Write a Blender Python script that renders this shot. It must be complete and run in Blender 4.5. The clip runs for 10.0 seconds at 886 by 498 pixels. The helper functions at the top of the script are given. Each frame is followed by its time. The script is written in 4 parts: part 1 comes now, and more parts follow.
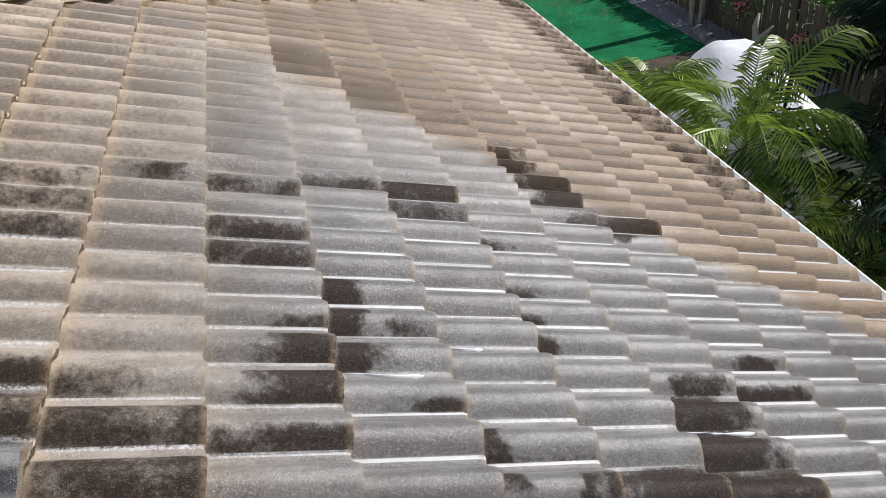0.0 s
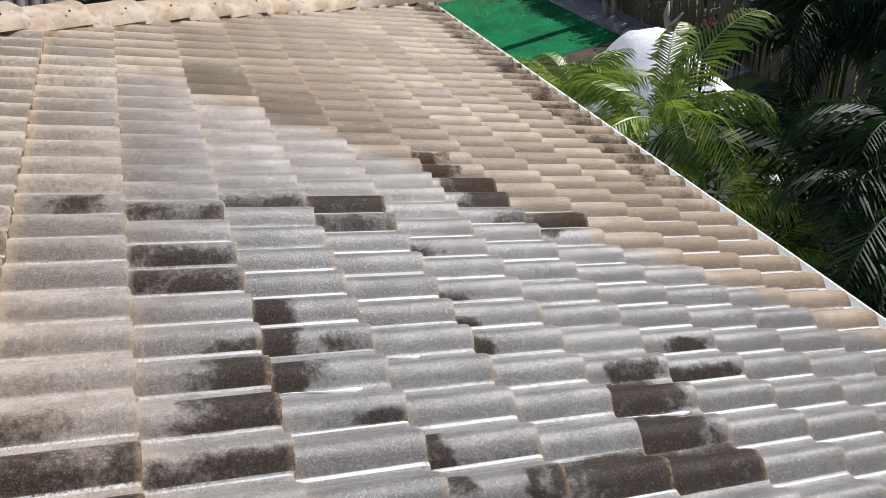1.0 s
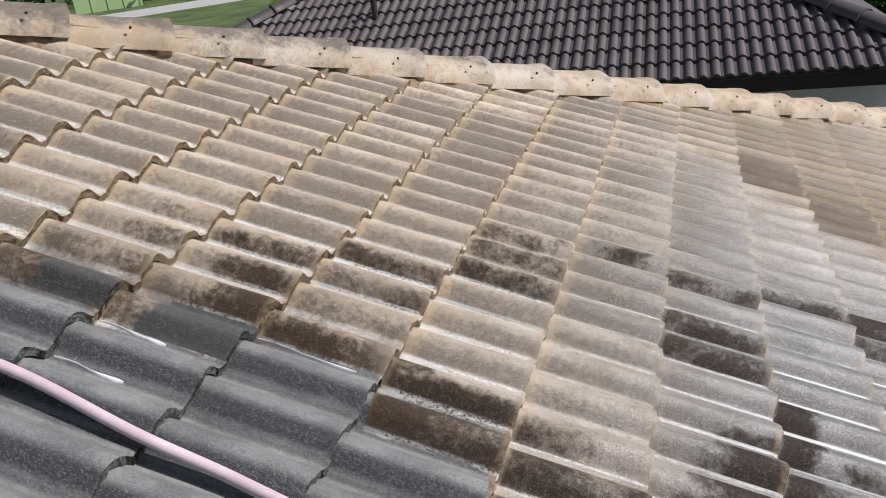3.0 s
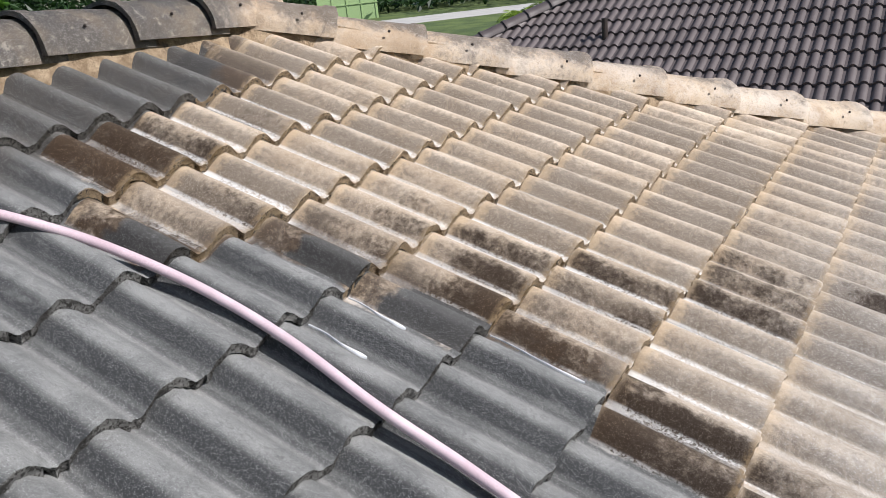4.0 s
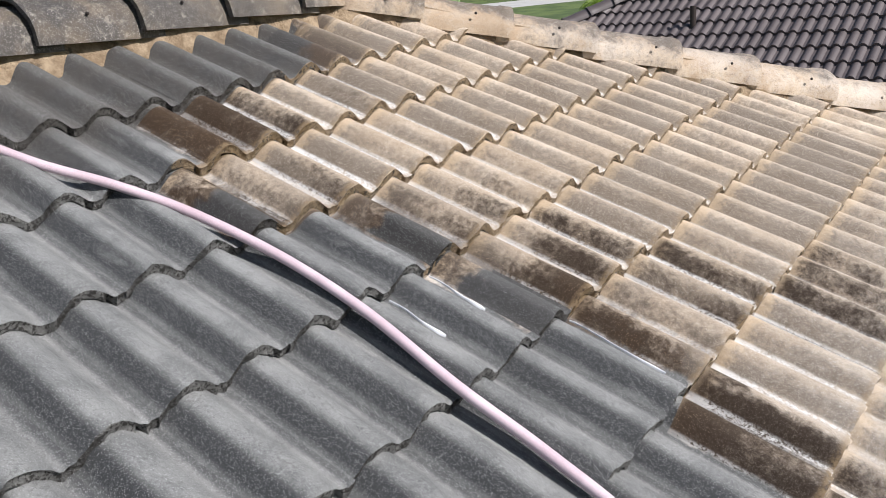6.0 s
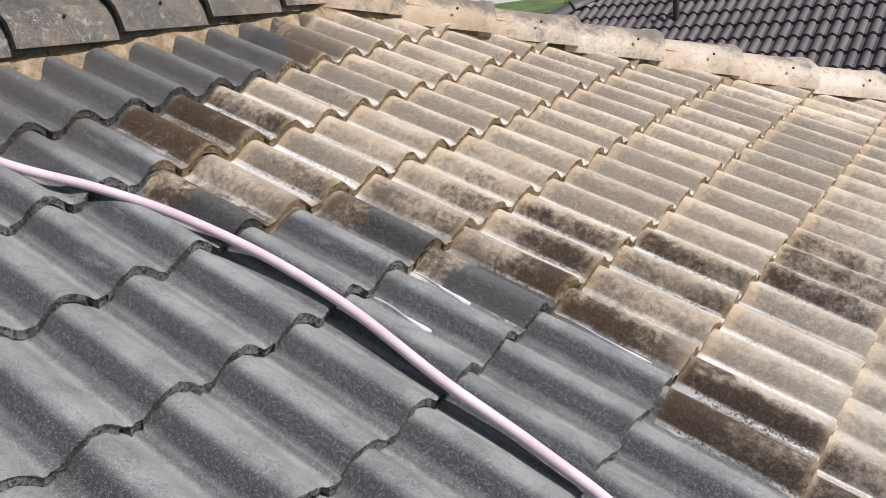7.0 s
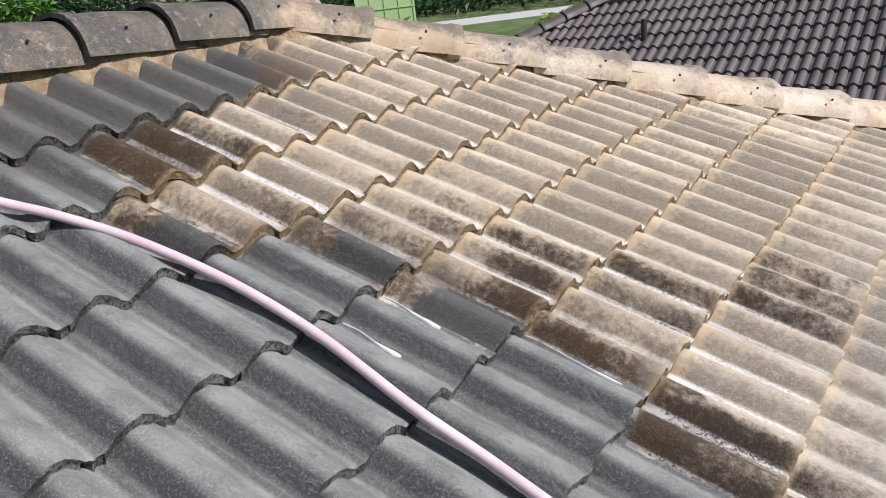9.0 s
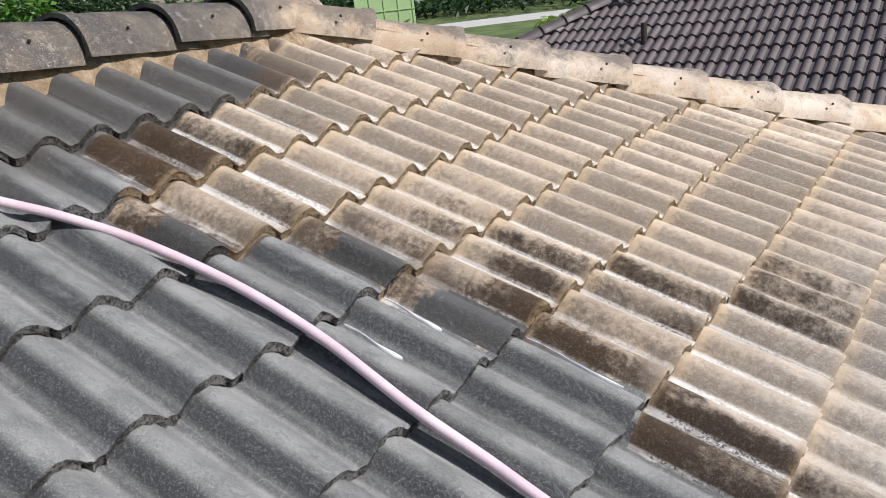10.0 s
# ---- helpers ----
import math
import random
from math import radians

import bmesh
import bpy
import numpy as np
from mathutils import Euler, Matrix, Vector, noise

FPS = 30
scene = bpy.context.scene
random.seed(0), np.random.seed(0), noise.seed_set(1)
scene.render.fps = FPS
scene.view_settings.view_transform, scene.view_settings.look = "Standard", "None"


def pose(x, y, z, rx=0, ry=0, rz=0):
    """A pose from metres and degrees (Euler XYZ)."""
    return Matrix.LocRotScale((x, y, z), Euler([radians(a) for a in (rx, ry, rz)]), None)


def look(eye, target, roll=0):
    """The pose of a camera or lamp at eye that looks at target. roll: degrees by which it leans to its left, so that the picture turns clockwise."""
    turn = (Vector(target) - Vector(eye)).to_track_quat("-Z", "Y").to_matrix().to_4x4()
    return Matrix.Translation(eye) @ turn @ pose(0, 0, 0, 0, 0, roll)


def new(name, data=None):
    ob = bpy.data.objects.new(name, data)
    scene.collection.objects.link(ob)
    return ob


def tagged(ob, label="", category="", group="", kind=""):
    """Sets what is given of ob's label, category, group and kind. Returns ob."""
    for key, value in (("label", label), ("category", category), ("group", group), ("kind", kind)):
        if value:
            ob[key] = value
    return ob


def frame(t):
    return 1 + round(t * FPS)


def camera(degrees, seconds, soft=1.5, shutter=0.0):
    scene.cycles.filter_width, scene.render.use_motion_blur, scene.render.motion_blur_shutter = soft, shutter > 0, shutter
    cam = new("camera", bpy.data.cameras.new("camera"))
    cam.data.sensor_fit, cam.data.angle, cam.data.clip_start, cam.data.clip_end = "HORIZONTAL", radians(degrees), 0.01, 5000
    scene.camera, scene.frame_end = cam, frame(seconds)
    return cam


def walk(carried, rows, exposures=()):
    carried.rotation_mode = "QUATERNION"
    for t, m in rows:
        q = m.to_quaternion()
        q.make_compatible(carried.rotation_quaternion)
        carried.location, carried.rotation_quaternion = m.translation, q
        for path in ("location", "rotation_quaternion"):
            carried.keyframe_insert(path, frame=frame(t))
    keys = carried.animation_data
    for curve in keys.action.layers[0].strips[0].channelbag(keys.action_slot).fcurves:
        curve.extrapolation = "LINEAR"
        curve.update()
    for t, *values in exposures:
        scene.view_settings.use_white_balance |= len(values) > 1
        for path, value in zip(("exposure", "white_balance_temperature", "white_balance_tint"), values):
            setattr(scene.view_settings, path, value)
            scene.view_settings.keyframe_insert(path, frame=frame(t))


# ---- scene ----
# The roof's own frame: x down the slope, y along the courses, z off the tiles.
PITCH = 22.6
EAVE0 = 6.2
SQUARE = Matrix.Rotation(radians(-1.25), 4, 'Z')     # the house stands a little askew to its garden
FLAT = pose(0, 0, EAVE0, 0, PITCH, 0)
ROOF = SQUARE @ FLAT
cam = camera(57.8, 10.0, soft=0.6)
ROWS = [
    (0, (-0.18, -1.587, 1.231), (0.56, 0.138, 0.297), 18.6),
    (0.5, (-0.163, -1.596, 1.245), (0.671, 0.111, 0.33), 16.65),
    (1, (-0.155, -1.602, 1.254), (0.733, 0.091, 0.367), 15.56),
    (1.5, (-0.184, -1.604, 1.247), (0.705, 0.119, 0.407), 15.72),
    (2, (-0.266, -1.584, 1.19), (0.301, 0.192, 0.392), 17.1),
    (2.5, (-0.334, -1.593, 1.169), (-0.188, 0.212, 0.32), 17.5),
    (3, (-0.37, -1.62, 1.16), (-0.633, 0.127, 0.224), 16.7),
    (3.2, (-0.391, -1.629, 1.155), (-0.81, 0.065, 0.178), 16.2),
    (4.3, (-0.466, -1.68, 1.091), (-1.222, -0.135, 0.071), 15.7),
    (4.5, (-0.472, -1.682, 1.085), (-1.259, -0.159, 0.055), 15.8),
    (5, (-0.473, -1.686, 1.087), (-1.305, -0.205, 0.031), 15.7),
    (5.5, (-0.47, -1.686, 1.088), (-1.311, -0.222, 0.015), 15.3),
    (7, (-0.455, -1.676, 1.084), (-1.269, -0.205, 0.001), 14.2),
    (7.5, (-0.448, -1.666, 1.087), (-1.247, -0.177, 0.017), 13.9),
    (8, (-0.448, -1.668, 1.089), (-1.249, -0.169, 0.034), 13.7),
    (8.5, (-0.447, -1.666, 1.091), (-1.252, -0.159, 0.051), 13.8),
    (9, (-0.451, -1.66, 1.092), (-1.238, -0.137, 0.062), 14.3),
    (9.5, (-0.453, -1.661, 1.09), (-1.242, -0.136, 0.065), 14.5),
    (10, (-0.457, -1.663, 1.088), (-1.244, -0.136, 0.064), 14.6),
]
walk(cam, [(t, ROOF @ look(eye, target, roll)) for t, eye, target, roll in ROWS],
     exposures=[(0.0, 0.0), (1.0, 0.18), (1.5, 0.18), (2.0, 0.0), (3.2, 0.13), (4.3, 0.42), (10.0, 0.42)])

# ---- light ----
SUN_AZ, SUN_EL = 7.0, 41.0       # degrees from +x towards +y, and up
world = bpy.data.worlds.new("sky")
scene.world = world
world.use_nodes = True
wn = world.node_tree.nodes
sky = wn.new("ShaderNodeTexSky")
sky.sky_type = 'NISHITA'
sky.sun_disc = False
sky.sun_elevation = radians(SUN_EL)
sky.sun_rotation = radians(90 - SUN_AZ)
world.node_tree.links.new(sky.outputs[0], wn["Background"].inputs[0])
wn["Background"].inputs[1].default_value = 0.07
sun = new("sun", bpy.data.lights.new("sun", 'SUN'))
sun.data.energy = 5.0
sun.data.angle = radians(0.5)
sun.data.color = (1.0, 0.965, 0.965)
az, el = radians(SUN_AZ), radians(SUN_EL)
sun.matrix_world = look((math.cos(az) * math.cos(el) * 50, math.sin(az) * math.cos(el) * 50, math.sin(el) * 50), (0, 0, 0))


# ---- materials ----
class Mat:
    """A small builder of node materials."""

    def __init__(self, name, rough=0.7, metal=0.0, color=(0.5, 0.5, 0.5), spec=0.5):
        self.m = bpy.data.materials.new(name)
        self.m.use_nodes = True
        self.t = self.m.node_tree
        self.b = self.t.nodes["Principled BSDF"]
        self.b.inputs["Roughness"].default_value = rough
        self.b.inputs["Metallic"].default_value = metal
        self.b.inputs["Base Color"].default_value = (*color, 1)
        self.b.inputs["Specular IOR Level"].default_value = spec

    def node(self, kind, **sets):
        n = self.t.nodes.new(kind)
        for k, v in sets.items():
            n.inputs[k].default_value = v
        return n

    def link(self, a, b):
        self.t.links.new(a, b)

    def put(self, value, socket):
        if hasattr(value, "links"):
            self.link(value, socket)
        else:
            socket.default_value = value

    def math(self, op, a, b=0.0, c=0.0):
        n = self.t.nodes.new("ShaderNodeMath")
        n.operation = op
        self.put(a, n.inputs[0]), self.put(b, n.inputs[1]), self.put(c, n.inputs[2])
        return n.outputs[0]

    def noise(self, vec, scale, detail=3.0, rough=0.55):
        n = self.node("ShaderNodeTexNoise", Scale=scale, Detail=detail, Roughness=rough)
        if vec is not None:
            self.link(vec, n.inputs["Vector"])
        return n.outputs["Fac"]

    def coords(self, ob=None):
        n = self.t.nodes.new("ShaderNodeTexCoord")
        if ob is not None:
            n.object = ob
        return n.outputs["Object"]

    def stretch(self, vec, scale, loc=(0, 0, 0)):
        n = self.t.nodes.new("ShaderNodeMapping")
        n.inputs["Scale"].default_value, n.inputs["Location"].default_value = scale, loc
        self.link(vec, n.inputs["Vector"])
        return n.outputs[0]

    def step(self, x, lo, hi, a=0.0, b=1.0):
        n = self.t.nodes.new("ShaderNodeMapRange")
        n.interpolation_type = 'SMOOTHSTEP'
        self.put(x, n.inputs[0])
        for i, v in ((1, lo), (2, hi), (3, a), (4, b)):
            self.put(v, n.inputs[i])
        return n.outputs[0]

    def mix(self, fac, a, b):
        n = self.t.nodes.new("ShaderNodeMix")
        n.data_type = 'RGBA'
        self.put(fac, n.inputs[0])
        for v, s in ((a, n.inputs[6]), (b, n.inputs[7])):
            self.put((*v, 1) if isinstance(v, tuple) else v, s)
        return n.outputs[2]

    def rnd(self):
        return self.t.nodes.new("ShaderNodeObjectInfo").outputs["Random"]

    def color(self, out):
        self.put(out, self.b.inputs["Base Color"])

    def rough(self, out):
        self.put(out, self.b.inputs["Roughness"])

    def bump(self, height, strength=0.3, dist=0.002):
        n = self.node("ShaderNodeBump", Strength=strength, Distance=dist)
        self.link(height, n.inputs["Height"])
        self.link(n.outputs[0], self.b.inputs["Normal"])
        return n.outputs[0]


def plain(name, color, rough=0.7, metal=0.0, vary=0.25, scale=6.0, grain=80.0, bump=0.3, dist=0.003):
    """A surface of one colour with blotches, grain and relief."""
    m = Mat(name, rough, metal)
    v = m.coords()
    f = m.math('ADD', m.math('MULTIPLY', m.noise(v, scale), 0.6), m.math('MULTIPLY', m.noise(v, grain, 2.0), 0.4))
    dark, light = tuple(c * (1 - vary) for c in color), tuple(min(1, c * (1 + vary)) for c in color)
    m.color(m.mix(m.step(f, 0.3, 0.7), dark, light))
    m.bump(m.noise(v, grain, 4.0), bump, dist)
    return m.m


# ---- building helpers ----
def part(name, bm, material, parent=None, label="", smooth=False):
    me = bpy.data.meshes.new(name)
    bm.to_mesh(me)
    bm.free()
    if smooth:
        me.shade_smooth()
    return child(name, me, material, parent, label)


def child(name, me, material, parent=None, label=""):
    if material is not None and not me.materials:
        me.materials.append(material)
    ob = new(name, me)
    ob.parent = parent
    if label:
        ob["label"] = label
    return ob


def empty(name, m=None):
    ob = new(name)
    ob.matrix_world = m if m is not None else Matrix()
    return ob


def box(bm, lo, hi, bevel=0.0, m=None):
    """A box between two corners, added to bm."""
    mid = [(a + b) / 2 for a, b in zip(lo, hi)]
    size = [abs(b - a) for a, b in zip(lo, hi)]
    mat = Matrix.Translation(mid) @ Matrix.Diagonal((*size, 1))
    if m is not None:
        mat = m @ mat
    made = bmesh.ops.create_cube(bm, size=1, matrix=mat)
    if bevel:
        edges = list({e for v in made["verts"] for e in v.link_edges})
        bmesh.ops.bevel(bm, geom=edges, offset=bevel, segments=2, affect='EDGES')
    return bm


def cyl(bm, r0, r1, p0, p1, seg=12):
    """A tapered round bar from p0 to p1."""
    p0, p1 = Vector(p0), Vector(p1)
    d = p1 - p0
    m = Matrix.Translation((p0 + p1) / 2) @ d.to_track_quat('Z', 'Y').to_matrix().to_4x4()
    bmesh.ops.create_cone(bm, cap_ends=True, segments=seg, radius1=r0, radius2=r1, depth=d.length, matrix=m)
    return bm


def tube(bm, pts, radius, seg=8):
    """A round tube along points; radius is a number or one for each point."""
    rings = []
    for i, p in enumerate(pts):
        a, b = Vector(pts[max(i - 1, 0)]), Vector(pts[min(i + 1, len(pts) - 1)])
        q = (b - a).to_track_quat('Z', 'Y')
        r = radius[i] if isinstance(radius, (list, tuple)) else radius
        rings.append([bm.verts.new(Vector(p) + q @ Vector((r * math.cos(2 * math.pi * k / seg), r * math.sin(2 * math.pi * k / seg), 0))) for k in range(seg)])
    for r0, r1 in zip(rings, rings[1:]):
        for k in range(seg):
            bm.faces.new((r0[k], r0[(k + 1) % seg], r1[(k + 1) % seg], r1[k]))
    bm.faces.new(rings[0][::-1]), bm.faces.new(rings[-1])
    return bm

# ---- ground and far setting ----
m = Mat("lawn_soil", 0.95)
v = m.coords()
m.color(m.mix(m.step(m.noise(v, 0.25, 4), 0.35, 0.65), (0.045, 0.075, 0.018), (0.1, 0.14, 0.035)))
m.bump(m.noise(v, 30, 3), 0.5, 0.03)
LAWN = m.m
bm = bmesh.new()
bmesh.ops.create_grid(bm, x_segments=24, y_segments=24, size=900)
ground = tagged(part("ground", bm, LAWN), "green lawn reaching to the horizon", "ground", kind="structure")

# ---- the tiled roof ----
GAUGE, ROLL = 0.32, 0.1525
WIDE = 2 * ROLL
DROP = 0.03                        # a course's head lies this much below its lower edge
RIDGE_X, HIP_Y, HIP_RUN = -2.785, 0.815, math.cos(radians(PITCH))
EAVE_X = 2.96


def hip_y(x):
    return HIP_Y + (x - RIDGE_X) * HIP_RUN


STEPS = [0, 0.006, 0.014, 0.024, 0.036, 0.049, 0.062, 0.075, 0.088, 0.1, 0.11, 0.118, 0.125, 0.132, 0.142]
RISE = [0.043 * math.sin(math.pi * a / 0.126) ** 1.12 if a < 0.126 else -0.002 for a in STEPS]
TILE_V = [a + b for b in (0, ROLL) for a in STEPS] + [WIDE + 0.004]
NOTCH = WIDE - 0.032             # where the interlock leaves a hole in the edge


def section(v):
    """Height of a tile's top over its width: a round roll, then a narrow pan."""
    if v > WIDE:
        return 0.0012
    return float(np.interp(v % ROLL, STEPS + [ROLL], RISE + RISE[:1]))


def tile_arrays(rng, length=0.40):
    """One tile: lower edge at x = 0, up the slope to minus length."""
    rows = [-length, -0.2, -0.012, 0.0]
    verts, faces = [], []
    wob = [rng.uniform(-0.003, 0.003) for _ in TILE_V]
    n = len(TILE_V)
    for k, x in enumerate(rows):
        for j, vv in enumerate(TILE_V):
            edge = 0.003 if k == 3 else 0.0
            verts.append((x + (wob[j] if k == 3 else 0), vv, section(vv) + DROP * x / GAUGE - edge))
    # two rows of broken edge, with a hole at the interlock
    for drop, rough in ((0.012, 0.006), (0.0265, 0.005)):
        for j, vv in enumerate(TILE_V):
            hole = 0.02 if abs(vv - NOTCH) < 0.009 else 0.0
            verts.append((wob[j] + rng.uniform(-rough, rough * 0.6) - hole, vv, section(vv) - drop + rng.uniform(-0.003, 0.002)))
    for k in range(len(rows) + 1):
        for j in range(n - 1):
            a = k * n + j
            faces.append((a, a + n, a + n + 1, a + 1))
    return verts, faces


def mesh_from(name, verts, faces, smooth=True, edges=False):
    me = bpy.data.meshes.new(name)
    me.from_pydata(verts, [], faces)
    me.update()
    if edges:
        me.materials.append(TILE)
        me.materials.append(EDGE)
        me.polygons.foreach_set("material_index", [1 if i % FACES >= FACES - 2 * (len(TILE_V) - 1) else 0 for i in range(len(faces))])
    if smooth:
        me.shade_smooth()
        me.set_sharp_from_angle(angle=radians(40))
    return me


roof = tagged(empty("roof", ROOF), "hipped roof of tan concrete double-roll tiles, half washed clean of dark grime", "roof", kind="structure")
# Growth that the washing left, roll by roll: course, roll, the stretch down the course, the stretch across the roll, and how dense.
BLACK_FRONT = ((0, -2, 0.05, 1, 0, 0.75, 0.8), (0, -3, 0.05, 1, 0, 0.8, 0.75), (1, -1, 0.15, 1, 0, 0.22, 1.0), (1, -1, 0.35, 1, 0.1, 0.7, 0.68), (1, 0, 0.35, 1, 0, 0.6, 0.85),
               (1, 1, 0.45, 0.95, 0, 0.22, 0.9), (2, 2, 0, 0.45, 0.05, 0.7, 0.9), (2, 1, 0, 0.4, 0.05, 0.8, 0.95), (2, 1, 0.6, 0.95, 0.05, 0.4, 0.7), (2, 0, 0, 0.45, 0.05, 0.8, 0.92),
               (2, -1, 0.4, 1, 0, 0.18, 0.85), (3, -2, 0, 0.32, 0, 0.8, 0.92), (3, -2, 0.3, 1, 0, 0.12, 0.6), (1, -2, 0.1, 1, 0, 0.35, 0.75))
BLACK_LOW = ((3, -3, 0.6, 1, 0, 0.6, 0.97), (3, -3, 0, 0.3, 0.2, 0.8, 0.75), (4, -3, 0, 1, 0, 0.95, 0.82), (5, -1, -0.05, 0.85, 0, 0.95, 1.0), (5, -2, -0.1, 0.85, 0, 0.95, 1.05),
             (5, 0, 0.25, 0.85, 0, 0.42, 0.98), (5, -3, 0, 1, 0, 0.9, 0.85), (6, 0, 0.1, 0.9, 0, 0.28, 0.95), (6, 1, 0.3, 0.9, 0, 0.25, 0.75), (4, 1, -0.1, 0.3, 0, 0.45, 0.98),
             (4, 2, 0, 0.3, 0, 0.2, 0.75), (4, 3, 0, 0.4, 0, 0.25, 0.85), (4, 5, -0.1, 0.4, 0, 0.3, 0.8))
BLACK_MIDDLE = ((5, 9, 0.15, 1, 0, 0.65, 0.92), (5, 8, 0.2, 1, 0, 0.55, 0.95), (5, 7, 0.4, 1, 0, 0.5, 0.7), (6, 7, 0, 1, 0, 0.55, 0.85), (6, 6, 0, 0.4, 0.2, 0.7, 0.65), (5, 11, 0.05, 0.6, 0, 0.5, 0.85),
                (5, 10, 0.05, 0.6, 0, 0.55, 0.85), (3, 7, 0.1, 0.95, 0, 0.65, 0.8), (3, 6, 0, 1, 0, 0.4, 0.7), (2, 7, 0.05, 1, 0, 0.4, 0.58), (1, 3, 0.05, 1, 0, 0.6, 0.74), (1, 4, 0.05, 0.95, 0, 0.45, 0.72))
BLACK_UPPER = ((1, 6, 0.1, 1, 0, 0.4, 0.66), (0, 6, 0.2, 0.9, 0, 0.4, 0.7), (-1, 5, 0.1, 0.9, 0, 0.5, 0.55), (-1, 3, 0.1, 1, 0, 0.5, 0.64), (-1, 4, 0.1, 1, 0, 0.5, 0.54), (-1, -1, 0.08, 1, 0, 0.38, 1.0),
               (-1, -1, 0, 0.4, 0.2, 0.75, 0.7), (-1, -2, 0, 1, 0, 0.95, 0.86), (0, -1, 0, 0.6, 0, 0.45, 0.65), (-1, -3, 0.4, 1, 0.2, 1, 0.6), (-3, -1, 0.3, 1, 0, 0.6, 0.72), (-2, -1, 0.1, 0.92, 0, 0.45, 0.85), (-3, 1, 0.1, 0.95, 0, 0.4, 0.52))
BLACK_TOP = ((-3, 0, 0.2, 1, 0, 0.5, 0.62), (-2, 2, 0.1, 0.95, 0, 0.4, 0.64), (-2, 1, 0.1, 1, 0, 0.35, 0.5), (-4, -1, 0.2, 1, 0, 0.4, 0.3), (-4, 0, 0.3, 1, 0, 0.45, 0.36), (-4, 1, 0.4, 1, 0, 0.4, 0.32),
             (-4, -2, 0.12, 1, 0, 0.6, 0.8), (-5, -4, 0.25, 1, 0, 0.9, 0.95), (-6, -3, 0, 1, 0, 0.95, 0.74), (-6, -2, 0, 1, 0, 0.9, 0.7), (-6, -1, 0.1, 1, 0, 0.5, 0.5), (-6, 1, 0.3, 1, 0, 0.5, 0.4), (-5, -2, 0.2, 1, 0, 0.5, 0.4))
BROWN_FAR = ((2, 17, 0, 1, 0, 1, 0.9), (2, 16, 0, 1, 0, 1, 1.0), (2, 15, 0, 1, 0, 1, 0.9), (3, 15, 0, 1, 0, 1, 0.7), (3, 14, 0, 1, 0, 1, 1.0), (3, 13, 0, 1, 0, 0.8, 0.8), (4, 13, 0, 1, 0, 1, 0.7), (4, 12, 0, 1, 0, 0.8, 0.6))
GREY_ROLLS = ((-5, -4, 0.4, 1.05, -0.2, 0.85, 1.0), (-4, -2, 0.3, 1.05, -0.1, 0.55, 1.0), (-3, -2, 0.22, 1.05, -0.2, 1.05, 1.0), (-7, 2, -0.1, 0.7, -0.2, 1, 0.8))


def rolls(m, p, rows):
    """Patches that fade out on their own roll of their own tile and stop sharply at its edges; p holds x, y and the roll's own number."""
    total = None
    for k, j, u0, u1, v0, v1, dense in rows:
        u0, u1, v0, v1 = u0 - 0.4 * (u0 <= 0.1), u1 + 0.4 * (u1 >= 0.95), v0 - 0.4 * (v0 <= 0.05), v1 + 0.3 * (v1 >= 0.9)
        mid = ((k - 1 + (u0 + u1) / 2) * GAUGE, (j + (v0 + v1) / 2) * ROLL, (k - 1) * 64 + j)
        inv = (2 / ((u1 - u0) * GAUGE), 2 / ((v1 - v0) * ROLL), 4)
        at = p
        for op, other in (('SUBTRACT', mid), ('MULTIPLY', inv), ('MULTIPLY', None)):
            n = m.t.nodes.new("ShaderNodeVectorMath")
            n.operation = op
            m.link(at, n.inputs[0])
            m.put(at if other is None else other, n.inputs[1])
            at = n.outputs[0]
        n = m.t.nodes.new("ShaderNodeVectorMath")
        n.operation = 'LENGTH'
        m.link(at, n.inputs[0])
        b = m.step(n.outputs["Value"], 0.15, 1.5, dense, 0.0)
        total = b if total is None else m.math('MAXIMUM', total, b)
    return total


def curve(m, x, lo, hi, vlo, vhi, pts):
    """A value that follows x through the given points."""
    n = m.t.nodes.new("ShaderNodeFloatCurve")
    c = n.mapping.curves[0]
    for i, (a, b) in enumerate(pts):
        p = ((a - lo) / (hi - lo), (b - vlo) / (vhi - vlo))
        if i < 2:
            c.points[i].location = p
        else:
            c.points.new(*p)
    for p in c.points:
        p.handle_type = 'VECTOR'
    n.mapping.update()
    m.put(m.math('DIVIDE', m.math('SUBTRACT', x, lo), hi - lo), n.inputs["Value"])
    return m.math('ADD', m.math('MULTIPLY', n.outputs[0], vhi - vlo), vlo)


